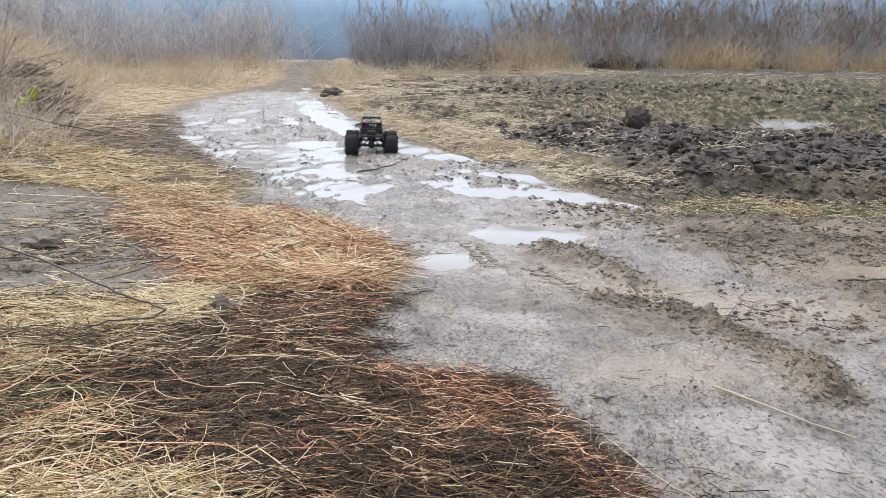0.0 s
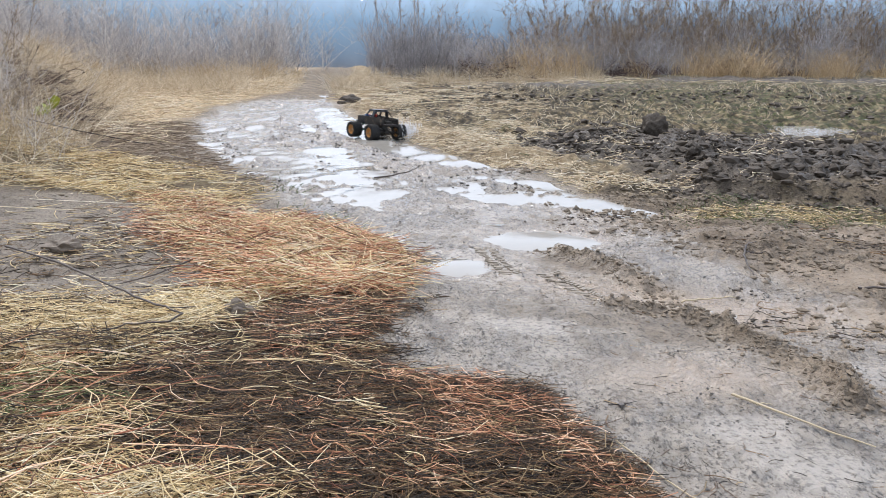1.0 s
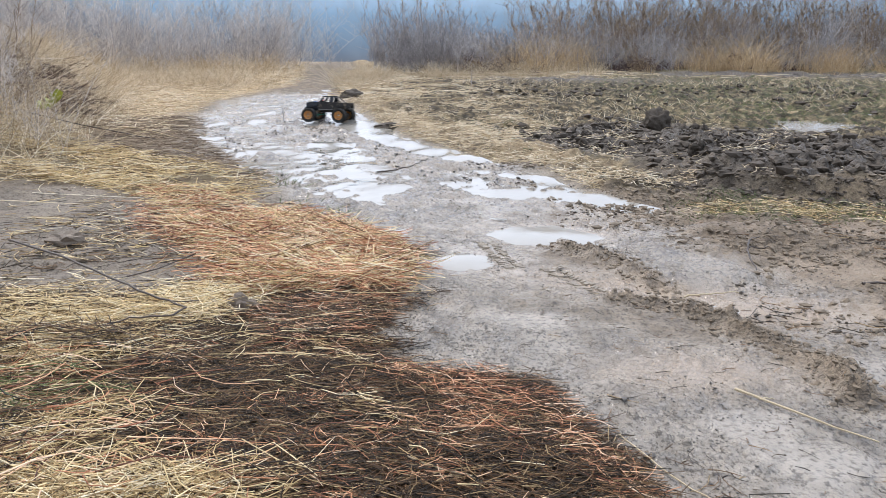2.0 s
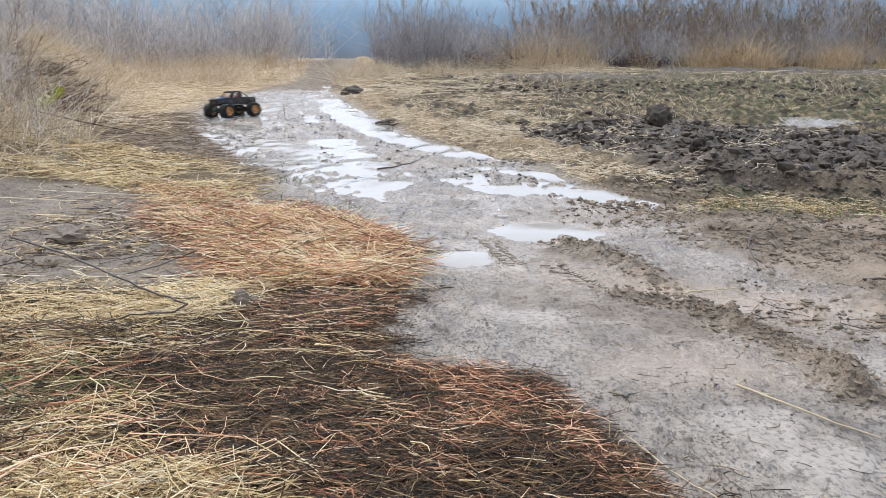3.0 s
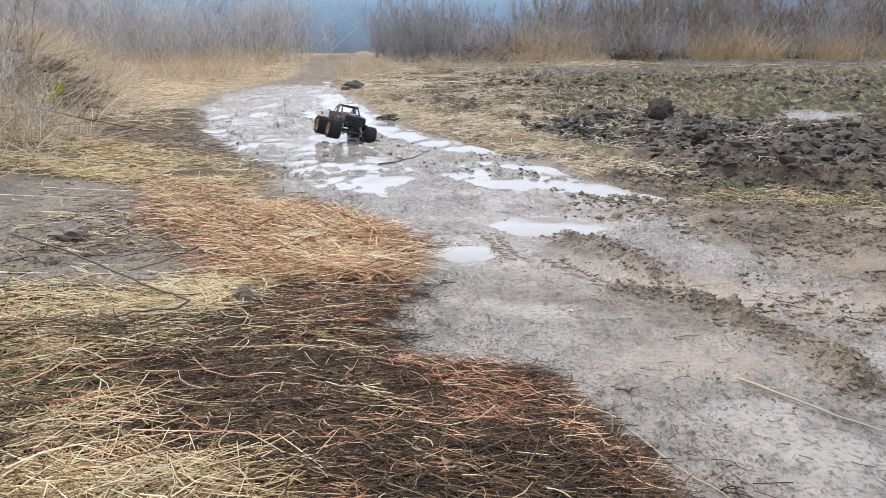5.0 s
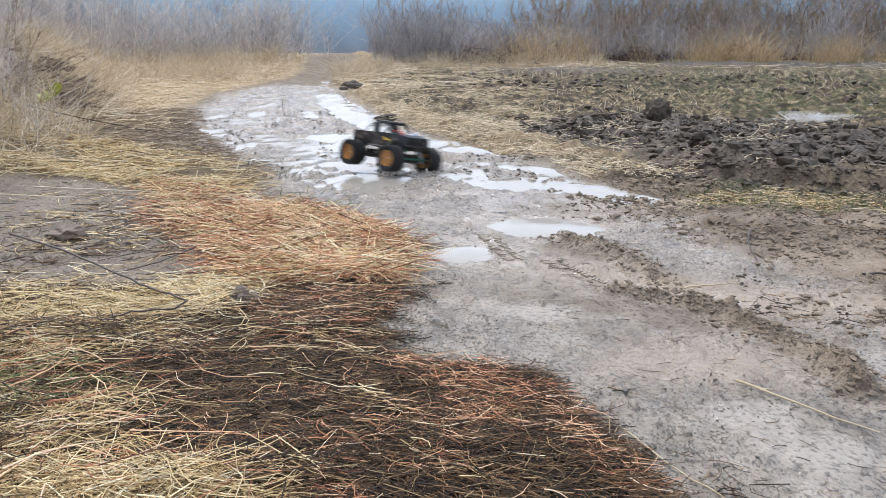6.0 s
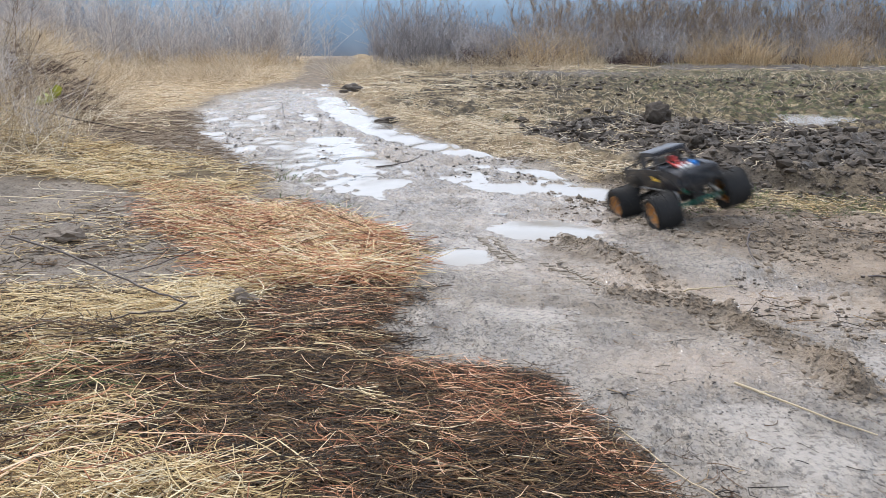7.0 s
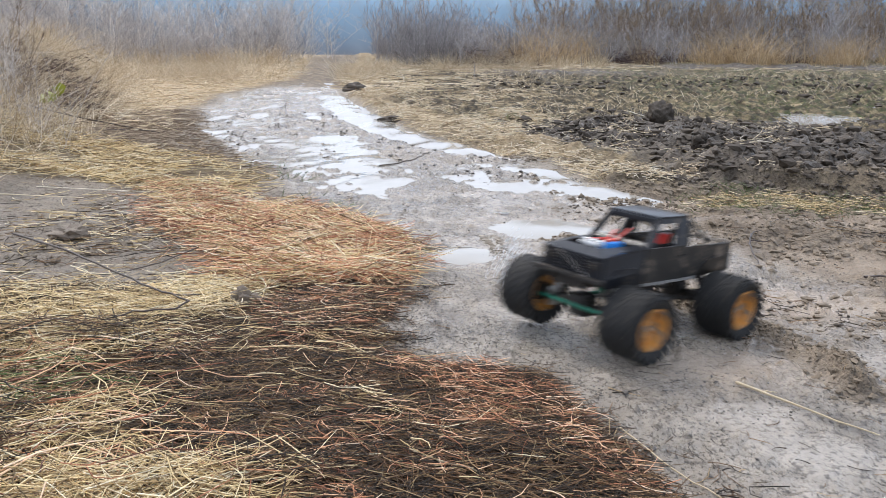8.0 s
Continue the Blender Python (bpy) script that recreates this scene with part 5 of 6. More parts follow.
def build_wheel(truck, x, y, z):
    side = 1 if y > 0 else -1
    w, r, q = TYRE_W / 2, TYRE_R, TYRE_R / 0.090
    bm = bmesh.new()
    lathe(bm, [(0.0, -0.03 * side), (0.020, -0.03 * side), (0.024, -0.01 * side), (0.024, 0.004 * side), (0.014, 0.008 * side), (0.0, 0.008 * side)], 20)
    wheel = part("wheel", bm, CHASSIS, truck)
    wheel.location = (x, y, z)
    bm = bmesh.new()
    lathe(bm, [(a * q, b * w) for a, b in ((0.052, -0.80), (0.060, -0.93), (0.072, -1), (0.081, -0.93), (0.0855, -0.72), (0.0865, 0), (0.0855, 0.72), (0.081, 0.93), (0.072, 1), (0.060, 0.93), (0.052, 0.80), (0.050, 0), (0.052, -0.80))], 56)
    for k in range(22):
        for s in (-1, 1):
            a = 2 * math.pi * (k + 0.25 * (s + 1)) / 22
            m = Matrix.Rotation(-a, 4, "Y") @ Matrix.Translation((r - 0.0045, s * w * 0.46, 0)) @ Matrix.Rotation(radians(s * 32), 4, "X")
            box(bm, 0, 0, 0, 0.0075, w * 0.92, 0.011, 0, m)
            m = Matrix.Rotation(-a, 4, "Y") @ Matrix.Translation((r - 0.012, s * w * 0.93, 0.008)) @ Matrix.Rotation(radians(s * 40), 4, "Z")
            box(bm, 0, 0, 0, 0.016, 0.007, 0.012, 0, m)
    smooth_part(part("tyre", bm, RUBBER, wheel, "fat chevron tyre caked with wet mud"), 30)
    bm = bmesh.new()
    o = side * w
    lathe(bm, [(a * q, b * o) for a, b in ((0.054, 0.80), (0.054, 0.90), (0.050, 0.90), (0.046, 0.72), (0.043, 0.45), (0.030, 0.36), (0.024, 0.44), (0.013, 0.48), (0.0, 0.48))], 36)
    for k in range(6):
        a = 2 * math.pi * k / 6
        m = Matrix.Rotation(-a, 4, "Y") @ Matrix.Translation((0.030, o * 0.44, 0))
        box(bm, 0, 0, 0, 0.020, 0.008, 0.009, 0.002, m)
    lathe(bm, [(a * q, -b * o) for a, b in ((0.054, 0.80), (0.050, 0.85), (0.046, 0.4), (0.022, 0.2), (0.0, 0.2))], 36)
    smooth_part(part("rim", bm, RIM, wheel, "orange deep-dish rim"), 30)
    bm = bmesh.new()
    rod(bm, (0, o * 0.46, 0), (0, o * 0.62, 0), 0.0065, 6)
    part("wheel_nut", bm, STEEL, wheel, "steel wheel nut")
    return wheel


def build_truck():
    truck = tagged(new("model_truck"), "black muddy radio-controlled monster pickup with orange rims", "model truck")
    zc = TYRE_R
    hx, hy = WHEELBASE / 2, TRACK / 2
    wheels = [build_wheel(truck, sx * hx, sy * hy, zc) for sx, sy in ((1, 1), (1, -1), (-1, 1), (-1, -1))]
    # axles, links, shocks
    for sx, mat, label in ((1, LINK, "green front axle tube"), (-1, CHASSIS, "")):
        bm = bmesh.new()
        rod(bm, (sx * hx, -hy + 0.05, zc), (sx * hx, hy - 0.05, zc), 0.011, 12)
        box(bm, sx * hx, 0.0, zc + 0.004, 0.055, 0.050, 0.052, 0.012)
        smooth_part(part("front_axle" if sx > 0 else "rear_axle", bm, CHASSIS, truck))
        bm = bmesh.new()
        rod(bm, (sx * (hx + 0.028), -hy + 0.045, zc + 0.004), (sx * (hx + 0.028), hy - 0.045, zc + 0.004), 0.0046)
        part("steering_link", bm, LINK if sx > 0 else CHASSIS, truck, "green tie rod across the axle" if sx > 0 else "")
        for sy in (1, -1):
            bm = bmesh.new()
            rod(bm, (sx * (hx - 0.01), sy * 0.075, zc - 0.006), (sx * 0.03, sy * 0.035, zc + 0.012), 0.0045)
            part("lower_link", bm, LINK if sx > 0 else CHASSIS, truck)
            bm = bmesh.new()
            rod(bm, (sx * hx, sy * 0.085, zc + 0.01), (sx * (hx - 0.03), sy * 0.062, zc + 0.10), 0.0045)
            rod(bm, (sx * (hx - 0.006), sy * 0.081, zc + 0.028), (sx * (hx - 0.028), sy * 0.064, zc + 0.092), 0.0095, 12)
            for k in range(7):
                t = 0.06 + 0.1 * k
                rod(bm, (sx * (hx - 0.03 * t - 0.004), sy * (0.083 - 0.021 * t), zc + 0.018 + 0.085 * t), (sx * (hx - 0.03 * t - 0.0045), sy * (0.0825 - 0.021 * t), zc + 0.0225 + 0.085 * t), 0.0122, 12)
            part("shock_absorber", bm, STEEL if sx > 0 else CHASSIS, truck)
            bm = bmesh.new()
            box(bm, sx * hx, sy * (hy - 0.062), zc, 0.030, 0.016, 0.046, 0.006)
            part("axle_knuckle", bm, STEEL if sx > 0 else CHASSIS, truck)
    # ladder frame
    for sy in (1, -1):
        bm = bmesh.new()
        plate(bm, [(0.20, 0.150), (0.20, 0.166), (0.06, 0.168), (-0.08, 0.168), (-0.205, 0.166), (-0.205, 0.152), (-0.08, 0.138), (-0.03, 0.112), (0.05, 0.112), (0.09, 0.140)], sy * 0.030, sy * 0.037)
        part("frame_rail", bm, CHASSIS, truck)
    bm = bmesh.new()
    box(bm, 0.01, 0, 0.122, 0.11, 0.075, 0.03, 0.006)
    part("gearbox", bm, CHASSIS, truck)
    bm = bmesh.new()
    rod(bm, (hx - 0.02, 0, zc + 0.008), (0.06, 0, 0.118), 0.0055)
    part("drive_shaft", bm, STEEL, truck, "steel drive shaft under the frame")
    bm = bmesh.new()
    rod(bm, (-hx + 0.02, 0, zc + 0.008), (-0.04, 0, 0.118), 0.0055)
    part("drive_shaft", bm, STEEL, truck, "steel drive shaft under the frame")
    # body sides with wheel arches
    arch = lambda cx, rad, z0: [(cx + rad * math.cos(a), z0 + 0.85 * rad * math.sin(a)) for a in np.linspace(0, math.pi, 9)]
    low, belt = 0.166, 0.256
    tuck = lambda z: 0.010 * max(0.0, (z - 0.215) / 0.04) + 0.008 * max(0.0, (0.20 - z) / 0.035)
    for sy in (1, -1):
        y0, y1 = sy * 0.104, sy * 0.098
        bm = bmesh.new()
        plate(bm, [(0.236, 0.190), (0.232, 0.246), (0.09, belt)] + [(0.09, low)] + arch(0.158, 0.060, low) + [(0.230, low + 0.004)], y0, y1, tuck)
        part("front_fender", bm, BODY, truck)
        bm = bmesh.new()
        plate(bm, [(0.088, low), (0.088, belt), (-0.062, belt), (-0.062, low)], y0 + sy * 0.001, y1, tuck)
        door = part("door", bm, FLANK, truck, "black door smeared with mud")
        bm = bmesh.new()
        box(bm, -0.045, sy * 0.1055, 0.234, 0.016, 0.004, 0.005, 0.001)
        part("door_handle", bm, CHASSIS, door)
        bm = bmesh.new()
        plate(bm, [(-0.064, low), (-0.064, 0.252), (-0.245, 0.250), (-0.247, low + 0.006)] + arch(-0.172, 0.058, low), y0, y1, tuck)
        part("bed_side", bm, FLANK, truck, "mud-caked pickup bed side")
        bm = bmesh.new()
        plate(bm, [(0.088, low - 0.010), (0.088, low), (-0.105, low), (-0.105, low - 0.010)], sy * 0.100, sy * 0.084)
        part("rocker_sill", bm, SILL, truck, "dusty grey sill strip")
        if sy < 0:
            bm = bmesh.new()
            box(bm, 0.055, sy * 0.1047, 0.212, 0.060, 0.002, 0.012, 0.0005)
            box(bm, 0.030, sy * 0.1052, 0.224, 0.026, 0.002, 0.008, 0.0005)
            part("side_sticker", bm, YELLOW, truck, "faded orange-yellow sticker stripes")
        # greenhouse: pillars and window frames
        bm = bmesh.new()
        lean = lambda z: 0.010 + 0.22 * max(0.0, z - belt)
        plate(bm, [(0.092, belt), (0.050, 0.336), (0.030, 0.336), (0.068, belt)], sy * 0.104, sy * 0.097, lean)
        plate(bm, [(-0.022, belt), (-0.030, 0.336), (-0.064, 0.336), (-0.068, belt)], sy * 0.104, sy * 0.097, lean)
        plate(bm, [(0.046, 0.320), (0.045, 0.338), (-0.062, 0.338), (-0.060, 0.320)], sy * 0.1045, sy * 0.096, lean)
        part("window_frame", bm, BODY, truck)
        # roll bar struts behind the cab
        bm = bmesh.new()
        rod(bm, (-0.075, sy * 0.078, 0.322), (-0.150, sy * 0.085, 0.255), 0.004)
        rod(bm, (-0.075, sy * 0.078, 0.322), (-0.080, sy * 0.085, 0.250), 0.004)
        part("roll_bar", bm, CHASSIS, truck)
        # tail support struts, like a V seen from behind
        bm = bmesh.new()
        rod(bm, (-0.235, sy * 0.080, 0.245), (-0.205, sy * 0.010, 0.165), 0.0042)
        part("bed_strut", bm, CHASSIS, truck)
        bm = bmesh.new()
        rod(bm, (-0.150, sy * 0.06, 0.168), (-0.165, sy * 0.055, 0.12), 0.0042)
        part("rear_shock", bm, CHASSIS, truck)
        bm = bmesh.new()
        box(bm, 0.178, sy * 0.046, 0.148, 0.010, 0.014, 0.062, 0.003)
        part("shock_tower", bm, LINK, truck, "green upright behind the bumper")
        bm = bmesh.new()
        box(bm, 0.2385, sy * 0.072, 0.222, 0.005, 0.034, 0.020, 0.002)
        part("headlight", bm, CHASSIS, truck)
    # roof, hood, grille, bumper, firewall
    bm = bmesh.new()
    box(bm, -0.008, 0, 0.337, 0.112, 0.160, 0.007, 0.003)
    smooth_part(part("roof", bm, BODY, truck, "scuffed black roof with a dull sheen"))
    bm = bmesh.new()
    box(bm, 0.046, 0, 0.326, 0.016, 0.160, 0.018, 0.004)
    part("windscreen_header", bm, BODY, truck)
    bm = bmesh.new()
    box(bm, 0.082, 0, 0.262, 0.014, 0.176, 0.012, 0.003)
    part("cowl", bm, BODY, truck)
    bm = bmesh.new()
    rod(bm, (-0.068, -0.078, 0.322), (-0.068, 0.078, 0.322), 0.0045)
    part("cab_crossbar", bm, BODY, truck)
    bm = bmesh.new()
    vs = [bm.verts.new(p) for p in ((0.238, -0.094, 0.245), (0.238, 0.094, 0.245), (0.160, 0.093, 0.255), (0.160, 0.062, 0.260), (0.205, 0.055, 0.258), (0.205, -0.055, 0.258), (0.160, -0.062, 0.260), (0.160, -0.093, 0.255))]
    bm.faces.new(vs)
    for sy in (1, -1):
        bm.faces.new([bm.verts.new(p) for p in ((0.160, sy * 0.093, 0.255), (0.160, sy * 0.062, 0.260), (0.088, sy * 0.066, 0.262), (0.088, sy * 0.093, 0.257))])
    bmesh.ops.solidify(bm, geom=bm.faces[:], thickness=0.004)
    part("hood", bm, BODY, truck, "black hood with a cut-out over the engine")
    bm = bmesh.new()
    box(bm, 0.234, 0, 0.214, 0.008, 0.186, 0.060, 0.003)
    for k in range(6):
        box(bm, 0.2388, 0, 0.197 + 0.0075 * k, 0.004, 0.100, 0.003, 0)
    part("grille", bm, BODY, truck)
    bm = bmesh.new()
    box(bm, 0.246, 0, 0.186, 0.014, 0.222, 0.012, 0.003)
    box(bm, 0.236, 0, 0.166, 0.008, 0.120, 0.034, 0.003)
    box(bm, 0.240, 0.05, 0.176, 0.03, 0.01, 0.02, 0.002)
    box(bm, 0.240, -0.05, 0.176, 0.03, 0.01, 0.02, 0.002)
    part("front_bumper", bm, CHASSIS, truck)
    bm = bmesh.new()
    rod(bm, (0.246, -0.060, 0.252), (0.256, 0.070, 0.196), 0.0006, 6)
    part("antenna_wire", bm, STEEL, truck, "thin grey wire across the grille")
    # pickup bed
    bm = bmesh.new()
    box(bm, -0.155, 0, 0.186, 0.180, 0.190, 0.005, 0.001)
    box(bm, -0.068, 0, 0.218, 0.005, 0.190, 0.064, 0.001)
    part("bed_floor", bm, FLANK, truck)
    bm = bmesh.new()
    box(bm, -0.243, 0, 0.176, 0.010, 0.196, 0.014, 0.003)
    rod(bm, (-0.243, -0.095, 0.246), (-0.243, 0.095, 0.246), 0.004)
    part("tail_bar", bm, CHASSIS, truck)
    bm = bmesh.new()
    box(bm, -0.19, 0.0, 0.205, 0.05, 0.07, 0.035, 0.006)
    part("receiver_box", bm, CHASSIS, truck)
    bm = bmesh.new()
    box(bm, 0.01, 0, 0.186, 0.15, 0.16, 0.006, 0.002)
    part("cab_floor", bm, CHASSIS, truck)
    # engine bay seen through the hood and windscreen
    bm = bmesh.new()
    box(bm, 0.135, 0, 0.205, 0.10, 0.09, 0.05, 0.008)
    engine = part("motor_block", bm, CHASSIS, truck)
    bm = bmesh.new()
    for k in range(4):
        box(bm, 0.125 + 0.012 * k, 0.040, 0.250, 0.005, 0.022, 0.036, 0.001)
    box(bm, 0.142, 0.040, 0.234, 0.055, 0.030, 0.014, 0.002)
    part("heat_sink", bm, BLUE, engine, "bright blue finned heat sink")
    bm = bmesh.new()
    box(bm, 0.100, -0.010, 0.256, 0.022, 0.028, 0.014, 0.004)
    rod(bm, (0.10, 0.0, 0.262), (0.070, 0.012, 0.296), 0.0035)
    rod(bm, (0.10, -0.02, 0.262), (0.076, -0.03, 0.284), 0.0035)
    rod(bm, (0.10, -0.02, 0.262), (0.140, -0.035, 0.262), 0.0035)
    rod(bm, (0.11, 0.0, 0.262), (0.15, 0.02, 0.266), 0.003)
    part("battery_plug", bm, RED, engine, "red plug and cable")
    bm = bmesh.new()
    for sy in (-0.035, -0.012, 0.012):
        rod(bm, (0.150, sy, 0.232), (0.158, sy, 0.266), 0.008, 12)
    box(bm, 0.172, -0.01, 0.257, 0.010, 0.060, 0.008, 0.002)
    part("servo_horn", bm, WHITE, engine, "white plastic fittings")
    bm = bmesh.new()
    box(bm, 0.0, -0.035, 0.215, 0.05, 0.045, 0.06, 0.006)
    box(bm, -0.02, 0.04, 0.22, 0.03, 0.04, 0.07, 0.006)
    part("battery_pack", bm, CHASSIS, truck)
    bm = bmesh.new()
    box(bm, -0.025, 0.045, 0.268, 0.022, 0.026, 0.030, 0.005)
    part("receiver_case", bm, RED, truck, "red case behind the side window")
    # the shell sits low and narrow between the wheels
    for ob in truck.children:
        if ob not in wheels and "axle" not in ob.name and "link" not in ob.name and "shock" not in ob.name:
            for o in (ob, *ob.children):
                for v in o.data.vertices:
                    x, y, z = v.co
                    v.co = (x * (0.96 if x > 0 else 1.06) - 0.016 * min(1.0, max(0.0, (z - 0.25) / 0.02)) * (x < 0.12), y * 0.88, 0.138 + (min(z, 0.256) - 0.166) * 0.86 + max(0, z - 0.256) * 0.80 if z > 0.166 else z - 0.028 * max(0, (z - 0.1) / 0.066))
    return truck, wheels


TRUCK, WHEELS = build_truck()


def build_tyre_print():
    """A print of chevron bars left in the silt by an earlier pass."""
    bm = bmesh.new()
    for print_line in (TREAD_A, TREAD_B):
        pts = [Vector((*p, 0)) for p in print_line]
        for a, c in zip(pts, pts[1:]):
            run = c - a
            turn = math.atan2(run.y, run.x)
            for k in range(int(run.length / 0.015)):
                at = a + run * ((k + 0.5) * 0.015 / run.length)
                for s in (-1, 1):
                    x, y = at.x - s * 0.020 * math.sin(turn) + RNG.normal(0, 0.002), at.y + s * 0.020 * math.cos(turn)
                    m = Matrix.Translation((x, y, ground_at(x, y) + 0.001)) @ Matrix.Rotation(turn + radians(90 + s * 24 + RNG.normal(0, 7)), 4, "Z")
                    box(bm, RNG.normal(0, 0.002), 0, 0, RNG.uniform(0.020, 0.036), RNG.uniform(0.005, 0.010), RNG.uniform(0.003, 0.007), 0.0022, m)
    me = bpy.data.meshes.new("tyre_print")
    bm.to_mesh(me)
    bm.free()
    me.materials.append(PRINT)
    tagged(new("tyre_print", me), "tyre print of small mud bars in the silt", "tyre print", kind="stuff")


build_tyre_print()


# ---- water thrown up by the truck ----
FINE_SPRAY = 4  # pieces thrown up beside a front wheel at the end


def build_splash():
    m, n, l, b = material("muddy_spray")
    l.new(mixc(n, l, noise_node(n, l, 30.0, 3), (0.80, 0.78, 0.76), (0.92, 0.92, 0.92)), b.inputs["Base Color"])
    b.inputs["Roughness"].default_value, b.inputs["Transmission Weight"].default_value, b.inputs["IOR"].default_value = 0.25, 0.0, 1.33
    splash = tagged(new("water_splash"), "whitish muddy water spray thrown up beside the truck", "splash")
    rnd = np.random.RandomState(8)
    pieces = []
    for k in range(34 + FINE_SPRAY):
        bm = bmesh.new()
        small = 1.0 if k < 34 else 0.26
        for j in range(300 if k < 34 else 420):
            p = rnd.normal(0, 1, 3) * (0.048, 0.035, 0.048) * (1.0 if k < 34 else 0.55)
            r = (0.0032 + 0.0085 * rnd.rand() ** 2.2) * small
            corner = [bm.verts.new((p[0] + dx * r, p[1] + dy * r, p[2] + dz * r * 1.3)) for dx, dy, dz in ((1, 0, 0), (0, 1, 0), (-1, 0, 0), (0, -1, 0), (0, 0, 1), (0, 0, -1))]
            for i in range(4):
                bm.faces.new((corner[i], corner[(i + 1) % 4], corner[4]))
                bm.faces.new((corner[(i + 1) % 4], corner[i], corner[5]))
        pieces.append(tagged(smooth_part(part("spray", bm, m, splash), 180), kind="stuff"))
    return splash, pieces


SPLASH, SPRAY = build_splash()


# ---- what moves ----
def motions():
    # seconds, x, y, lift, roll, pitch, heading
    rows = [
        (0.0, -0.404, 5.835, -0.001, 1.3, -1.6, 93.9),
        (0.2, -0.396, 6.317, -0.001, -1.6, -1.4, 99.0),
        (0.4, -0.386, 6.203, 0.001, 2.5, 1.3, 102.5),
        (0.6, -0.422, 6.703, -0.001, 0.7, -2.8, 109.2),
        (0.8, -0.478, 6.934, -0.002, 1.7, -4.2, 116.9),
        (1.0, -0.619, 7.330, -0.002, 1.5, -2.4, 125.7),
        (1.2, -0.726, 7.562, -0.002, 2.8, -2.3, 129.0),
        (1.4, -0.812, 7.561, -0.002, 3.7, -1.4, 148.0),
        (1.6, -0.933, 7.825, -0.002, 3.3, 0.5, 150.5),
        (1.9, -1.150, 8.120, 0.000, 2.0, 0.0, 163.0),
        (2.2, -1.450, 8.420, 0.000, 1.0, -1.0, 180.0),
        (2.5, -1.830, 8.620, 0.000, 1.0, -2.0, 198.0),
        (2.8, -2.183, 8.630, -0.000, 0.6, -2.9, 215.7),
        (3.0, -2.327, 8.301, 0.000, 1.9, 1.8, 230.4),
        (3.2, -2.501, 8.211, 0.000, -1.1, 0.2, 251.3),
        (3.5, -2.690, 8.119, -0.001, -1.2, 0.8, 288.1),
        (3.6, -2.674, 8.002, 0.000, -2.6, 2.7, 303.5),
        (3.8, -2.593, 7.896, 0.002, -4.0, 2.3, 316.6),
        (4.0, -2.315, 7.661, 0.002, 0.1, 1.8, 329.5),
        (4.2, -1.994, 7.544, 0.002, 1.0, 3.8, 328.5),
        (4.4, -1.547, 7.027, 0.002, -0.3, 3.4, 321.3),
        (4.5, -1.337, 6.787, -0.000, -7.8, 3.0, 313.8),
        (4.6, -1.153, 6.596, -0.001, -12.3, 1.1, 303.6),
        (4.7, -1.016, 6.547, -0.005, -17.0, 1.4, 297.8),
        (5.0, -0.840, 6.200, 0.000, -13.0, 1.0, 294.0),
        (5.3, -0.730, 5.750, 0.000, -8.0, 2.0, 295.0),
        (5.6, -0.630, 5.280, 0.010, -11.0, 2.0, 298.0),
        (5.8, -0.559, 4.995, 0.005, -13.5, 3.0, 302.6),
        (5.9, -0.441, 4.687, 0.009, -10.8, 3.0, 311.2),
        (6.0, -0.318, 4.448, 0.010, -7.9, 1.6, 315.7),
        (6.1, -0.161, 4.287, 0.009, -5.1, 0.8, 317.9),
        (6.2, 0.005, 4.118, 0.013, -4.2, -0.2, 320.4),
        (6.4, 0.336, 3.818, 0.007, 8.2, 5.6, 318.4),
        (6.5, 0.487, 3.558, 0.000, 7.8, 9.4, 313.2),
        (6.6, 0.617, 3.268, -0.007, 7.7, 5.4, 303.2),
        (6.7, 0.741, 3.145, -0.007, 9.8, -6.9, 290.9),
        (6.8, 0.859, 3.136, 0.002, 9.3, -19.4, 281.7),
        (6.9, 0.946, 3.124, 0.012, 12.6, -17.4, 281.2),
        (7.0, 0.994, 3.016, 0.013, 16.6, -4.4, 281.2),
        (7.1, 1.002, 2.826, 0.013, 16.5, 6.7, 275.4),
        (7.2, 1.001, 2.639, 0.006, 13.3, 14.0, 263.8),
        (7.3, 0.948, 2.385, 0.001, 8.7, 18.6, 248.2),
        (7.4, 0.873, 2.213, -0.020, 2.9, 12.0, 244.0),
        (7.5, 0.790, 2.042, -0.025, 2.3, -1.8, 237.3),
        (7.6, 0.720, 1.909, -0.027, 9.5, -10.6, 227.0),
        (7.7, 0.656, 1.825, -0.022, 9.1, -9.5, 218.5),
        (7.8, 0.590, 1.746, -0.005, 3.7, -5.2, 216.7),
        (7.9, 0.533, 1.715, 0.009, -0.9, -1.9, 219.6),
        (8.0, 0.444, 1.673, 0.008, -1.4, -4.2, 218.3),
    ]
    poses = []
    for t, x, y, lift, roll, pitch, heading in rows:
        z = float(base_height(np.array([x]), np.array([y]))[0]) + lift
        poses.append((t, pose(x, y, z, roll, pitch, heading)))
    walk(TRUCK, poses)
    # wheels: rolling with some slip, the front ones steered
    ts = np.array([r[0] for r in rows])
    xs, ys = np.array([r[1] for r in rows]), np.array([r[2] for r in rows])
    head = np.radians([r[6] for r in rows])
    fine = np.arange(0, 8.0 + 1e-6, 1 / FPS)
    fx, fy, fh = np.interp(fine, ts, xs), np.interp(fine, ts, ys), np.interp(fine, ts, head)
    run = np.hypot(np.gradient(fx), np.gradient(fy))
    run = np.convolve(np.pad(run, 4, mode="edge"), np.ones(9) / 9, mode="valid")
    spin = np.cumsum(np.minimum(1.15 * run / TYRE_R, radians(70)))
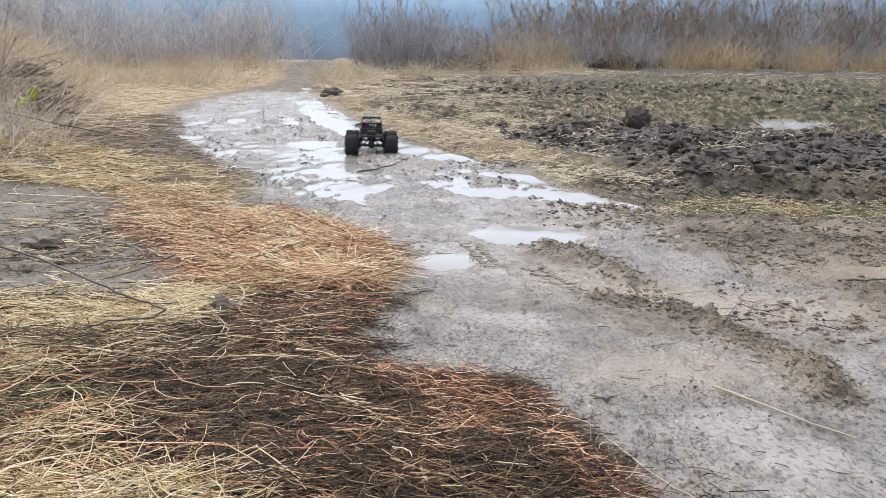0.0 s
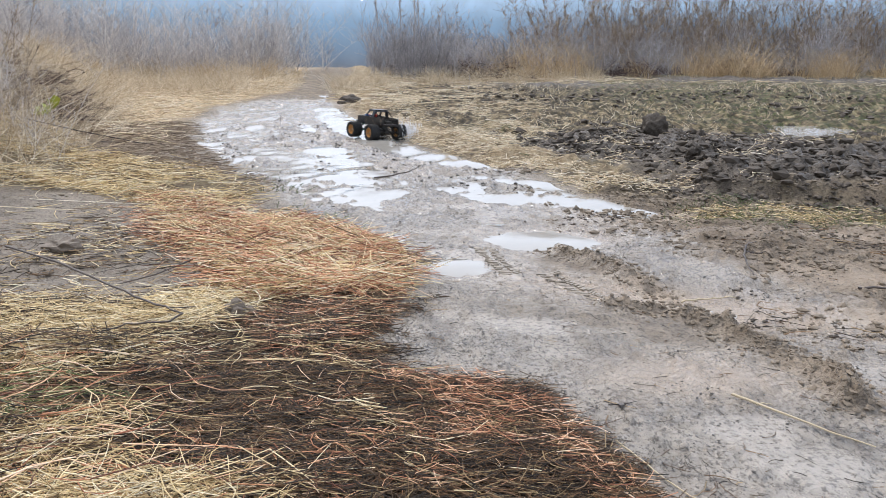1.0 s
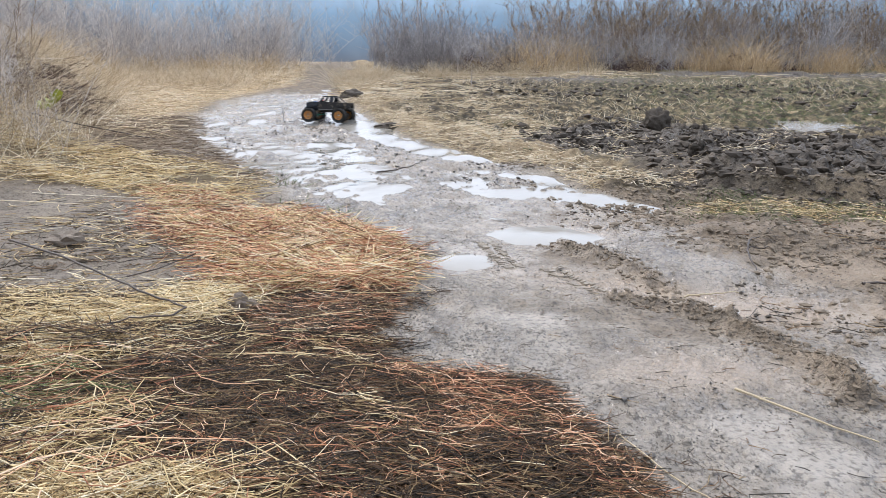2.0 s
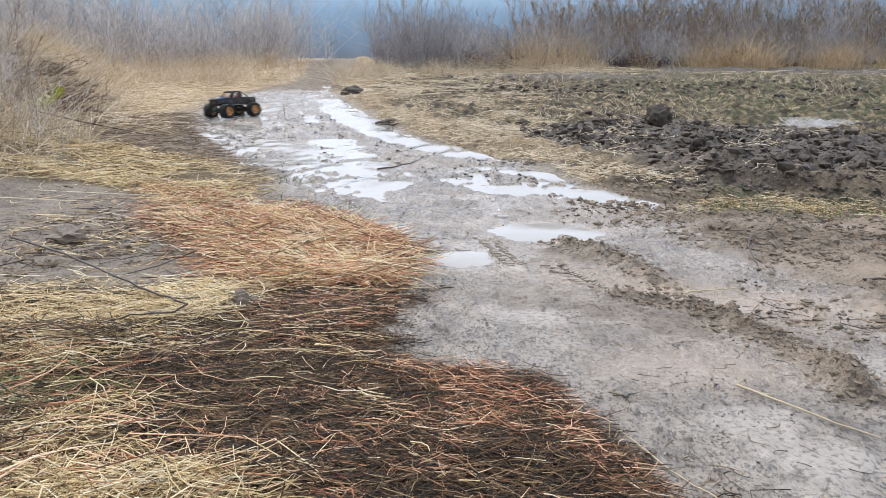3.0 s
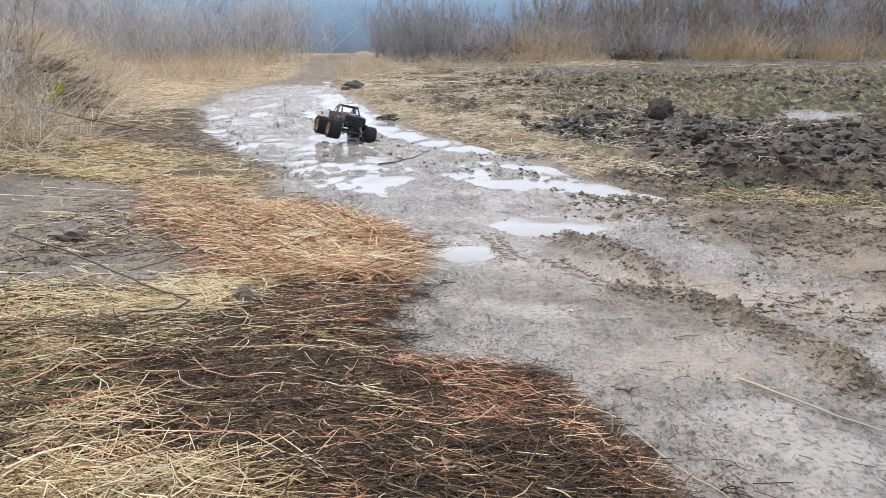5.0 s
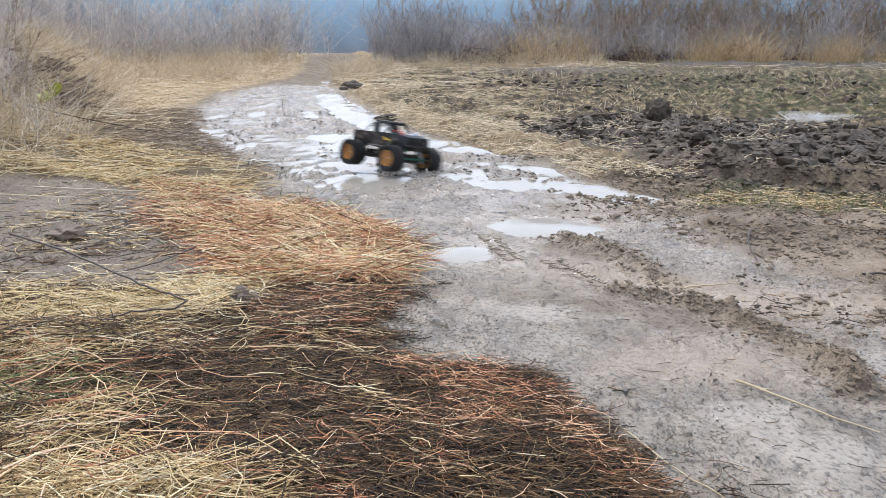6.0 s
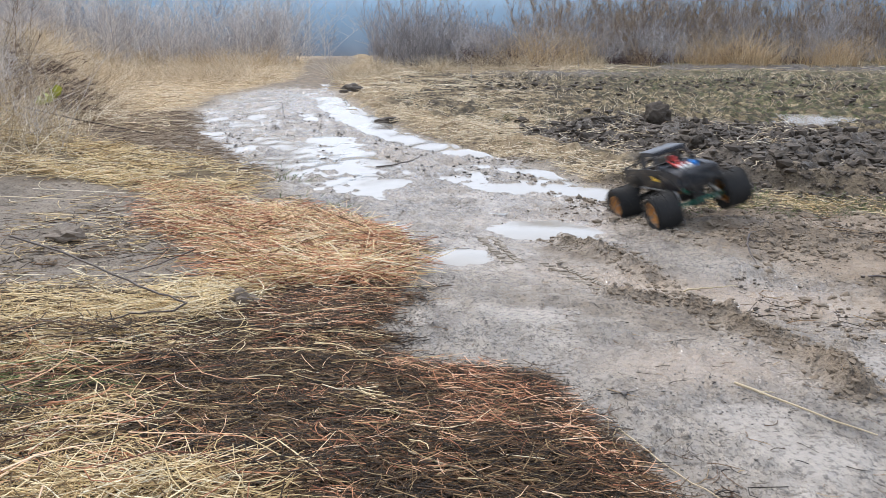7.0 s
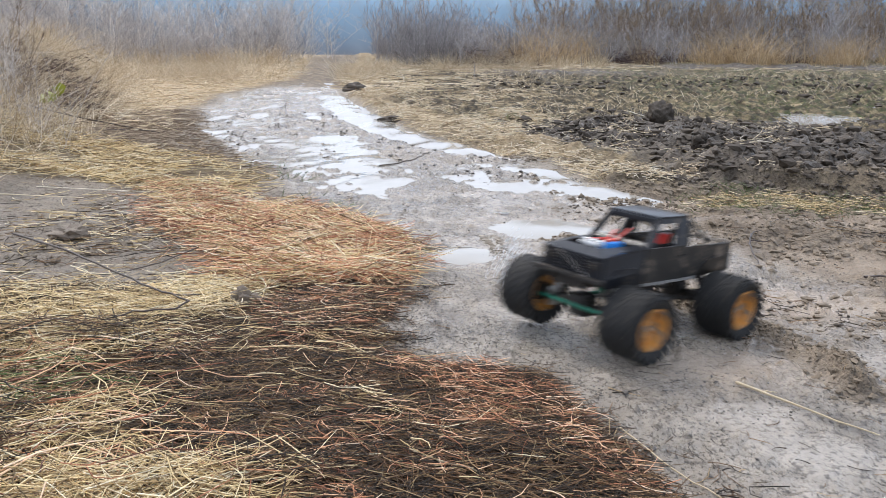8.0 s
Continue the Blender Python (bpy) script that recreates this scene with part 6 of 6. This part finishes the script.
    turn = np.convolve(np.pad(np.gradient(fh) * FPS, 5, mode="edge"), np.ones(11) / 11, mode="valid")
    steer = np.clip(np.degrees(turn) * 0.11, -18, 18) * np.interp(fine, [7.6, 8.0], [1.0, 0.1])
    for k, wheel in enumerate(WHEELS):
        at = wheel.location.copy()
        walk(wheel, [(t, Matrix.Translation(at) @ pose(0, 0, 0, 0, 0, float(steer[i]) if k < 2 else 0) @ Matrix.Rotation(float(spin[i]), 4, "Y")) for i, t in enumerate(fine)])
    # spray: each piece flies up out of the puddle and falls back into it
    rnd = np.random.RandomState(4)
    for k, piece in enumerate(SPRAY[34:]):
        sx, sy, t0 = 0.31 - 0.01 * k, 1.90 + 0.02 * k, 7.62 + 0.05 * k
        vx, vy, vz = -0.32, 0.35 + 0.1 * k, 1.75
        keys = [(0.0, pose(sx, sy, -0.2)), (t0 - 0.1, pose(sx, sy, -0.2))]
        for q in (0.0, 0.1, 0.2, 8.0 - t0):
            keys.append((t0 + q, pose(sx + vx * q, sy + vy * q, -0.06 + vz * q - 4.9 * q * q, 0, 0, 90 * q)))
        walk(piece, keys)
    for k, piece in enumerate(SPRAY[:34]):
        late = k / 34
        t0 = 0.16 + 0.50 * late
        sx, sy = -0.60 + 0.34 * rnd.rand() + 0.05 * late, 6.75 + 0.45 * late + 0.2 * rnd.rand()
        vx, vy, vz = rnd.uniform(-0.1, 0.65), rnd.uniform(-0.2, 0.5), rnd.uniform(1.6, 3.0) - 0.5 * late
        keys = [(0.0, pose(sx, sy, -0.35))]
        if t0 > 0.15:
            keys.append((t0 - 0.1, pose(sx, sy, -0.35)))
        for s in (0.0, 0.1, 0.2, 0.3, 0.4, 0.5, 0.6):
            keys.append((t0 + s, pose(sx + vx * s, sy + vy * s, -0.10 + vz * s - 4.9 * s * s, 0, 0, 90 * s)))
        end = keys[-1][1]
        keys.append((t0 + 0.75, pose(end.translation.x, end.translation.y, -0.6, 0, 0, 54)))
        keys.append((8.0, pose(end.translation.x, end.translation.y, -0.6, 0, 0, 54)))
        walk(piece, keys)


motions()
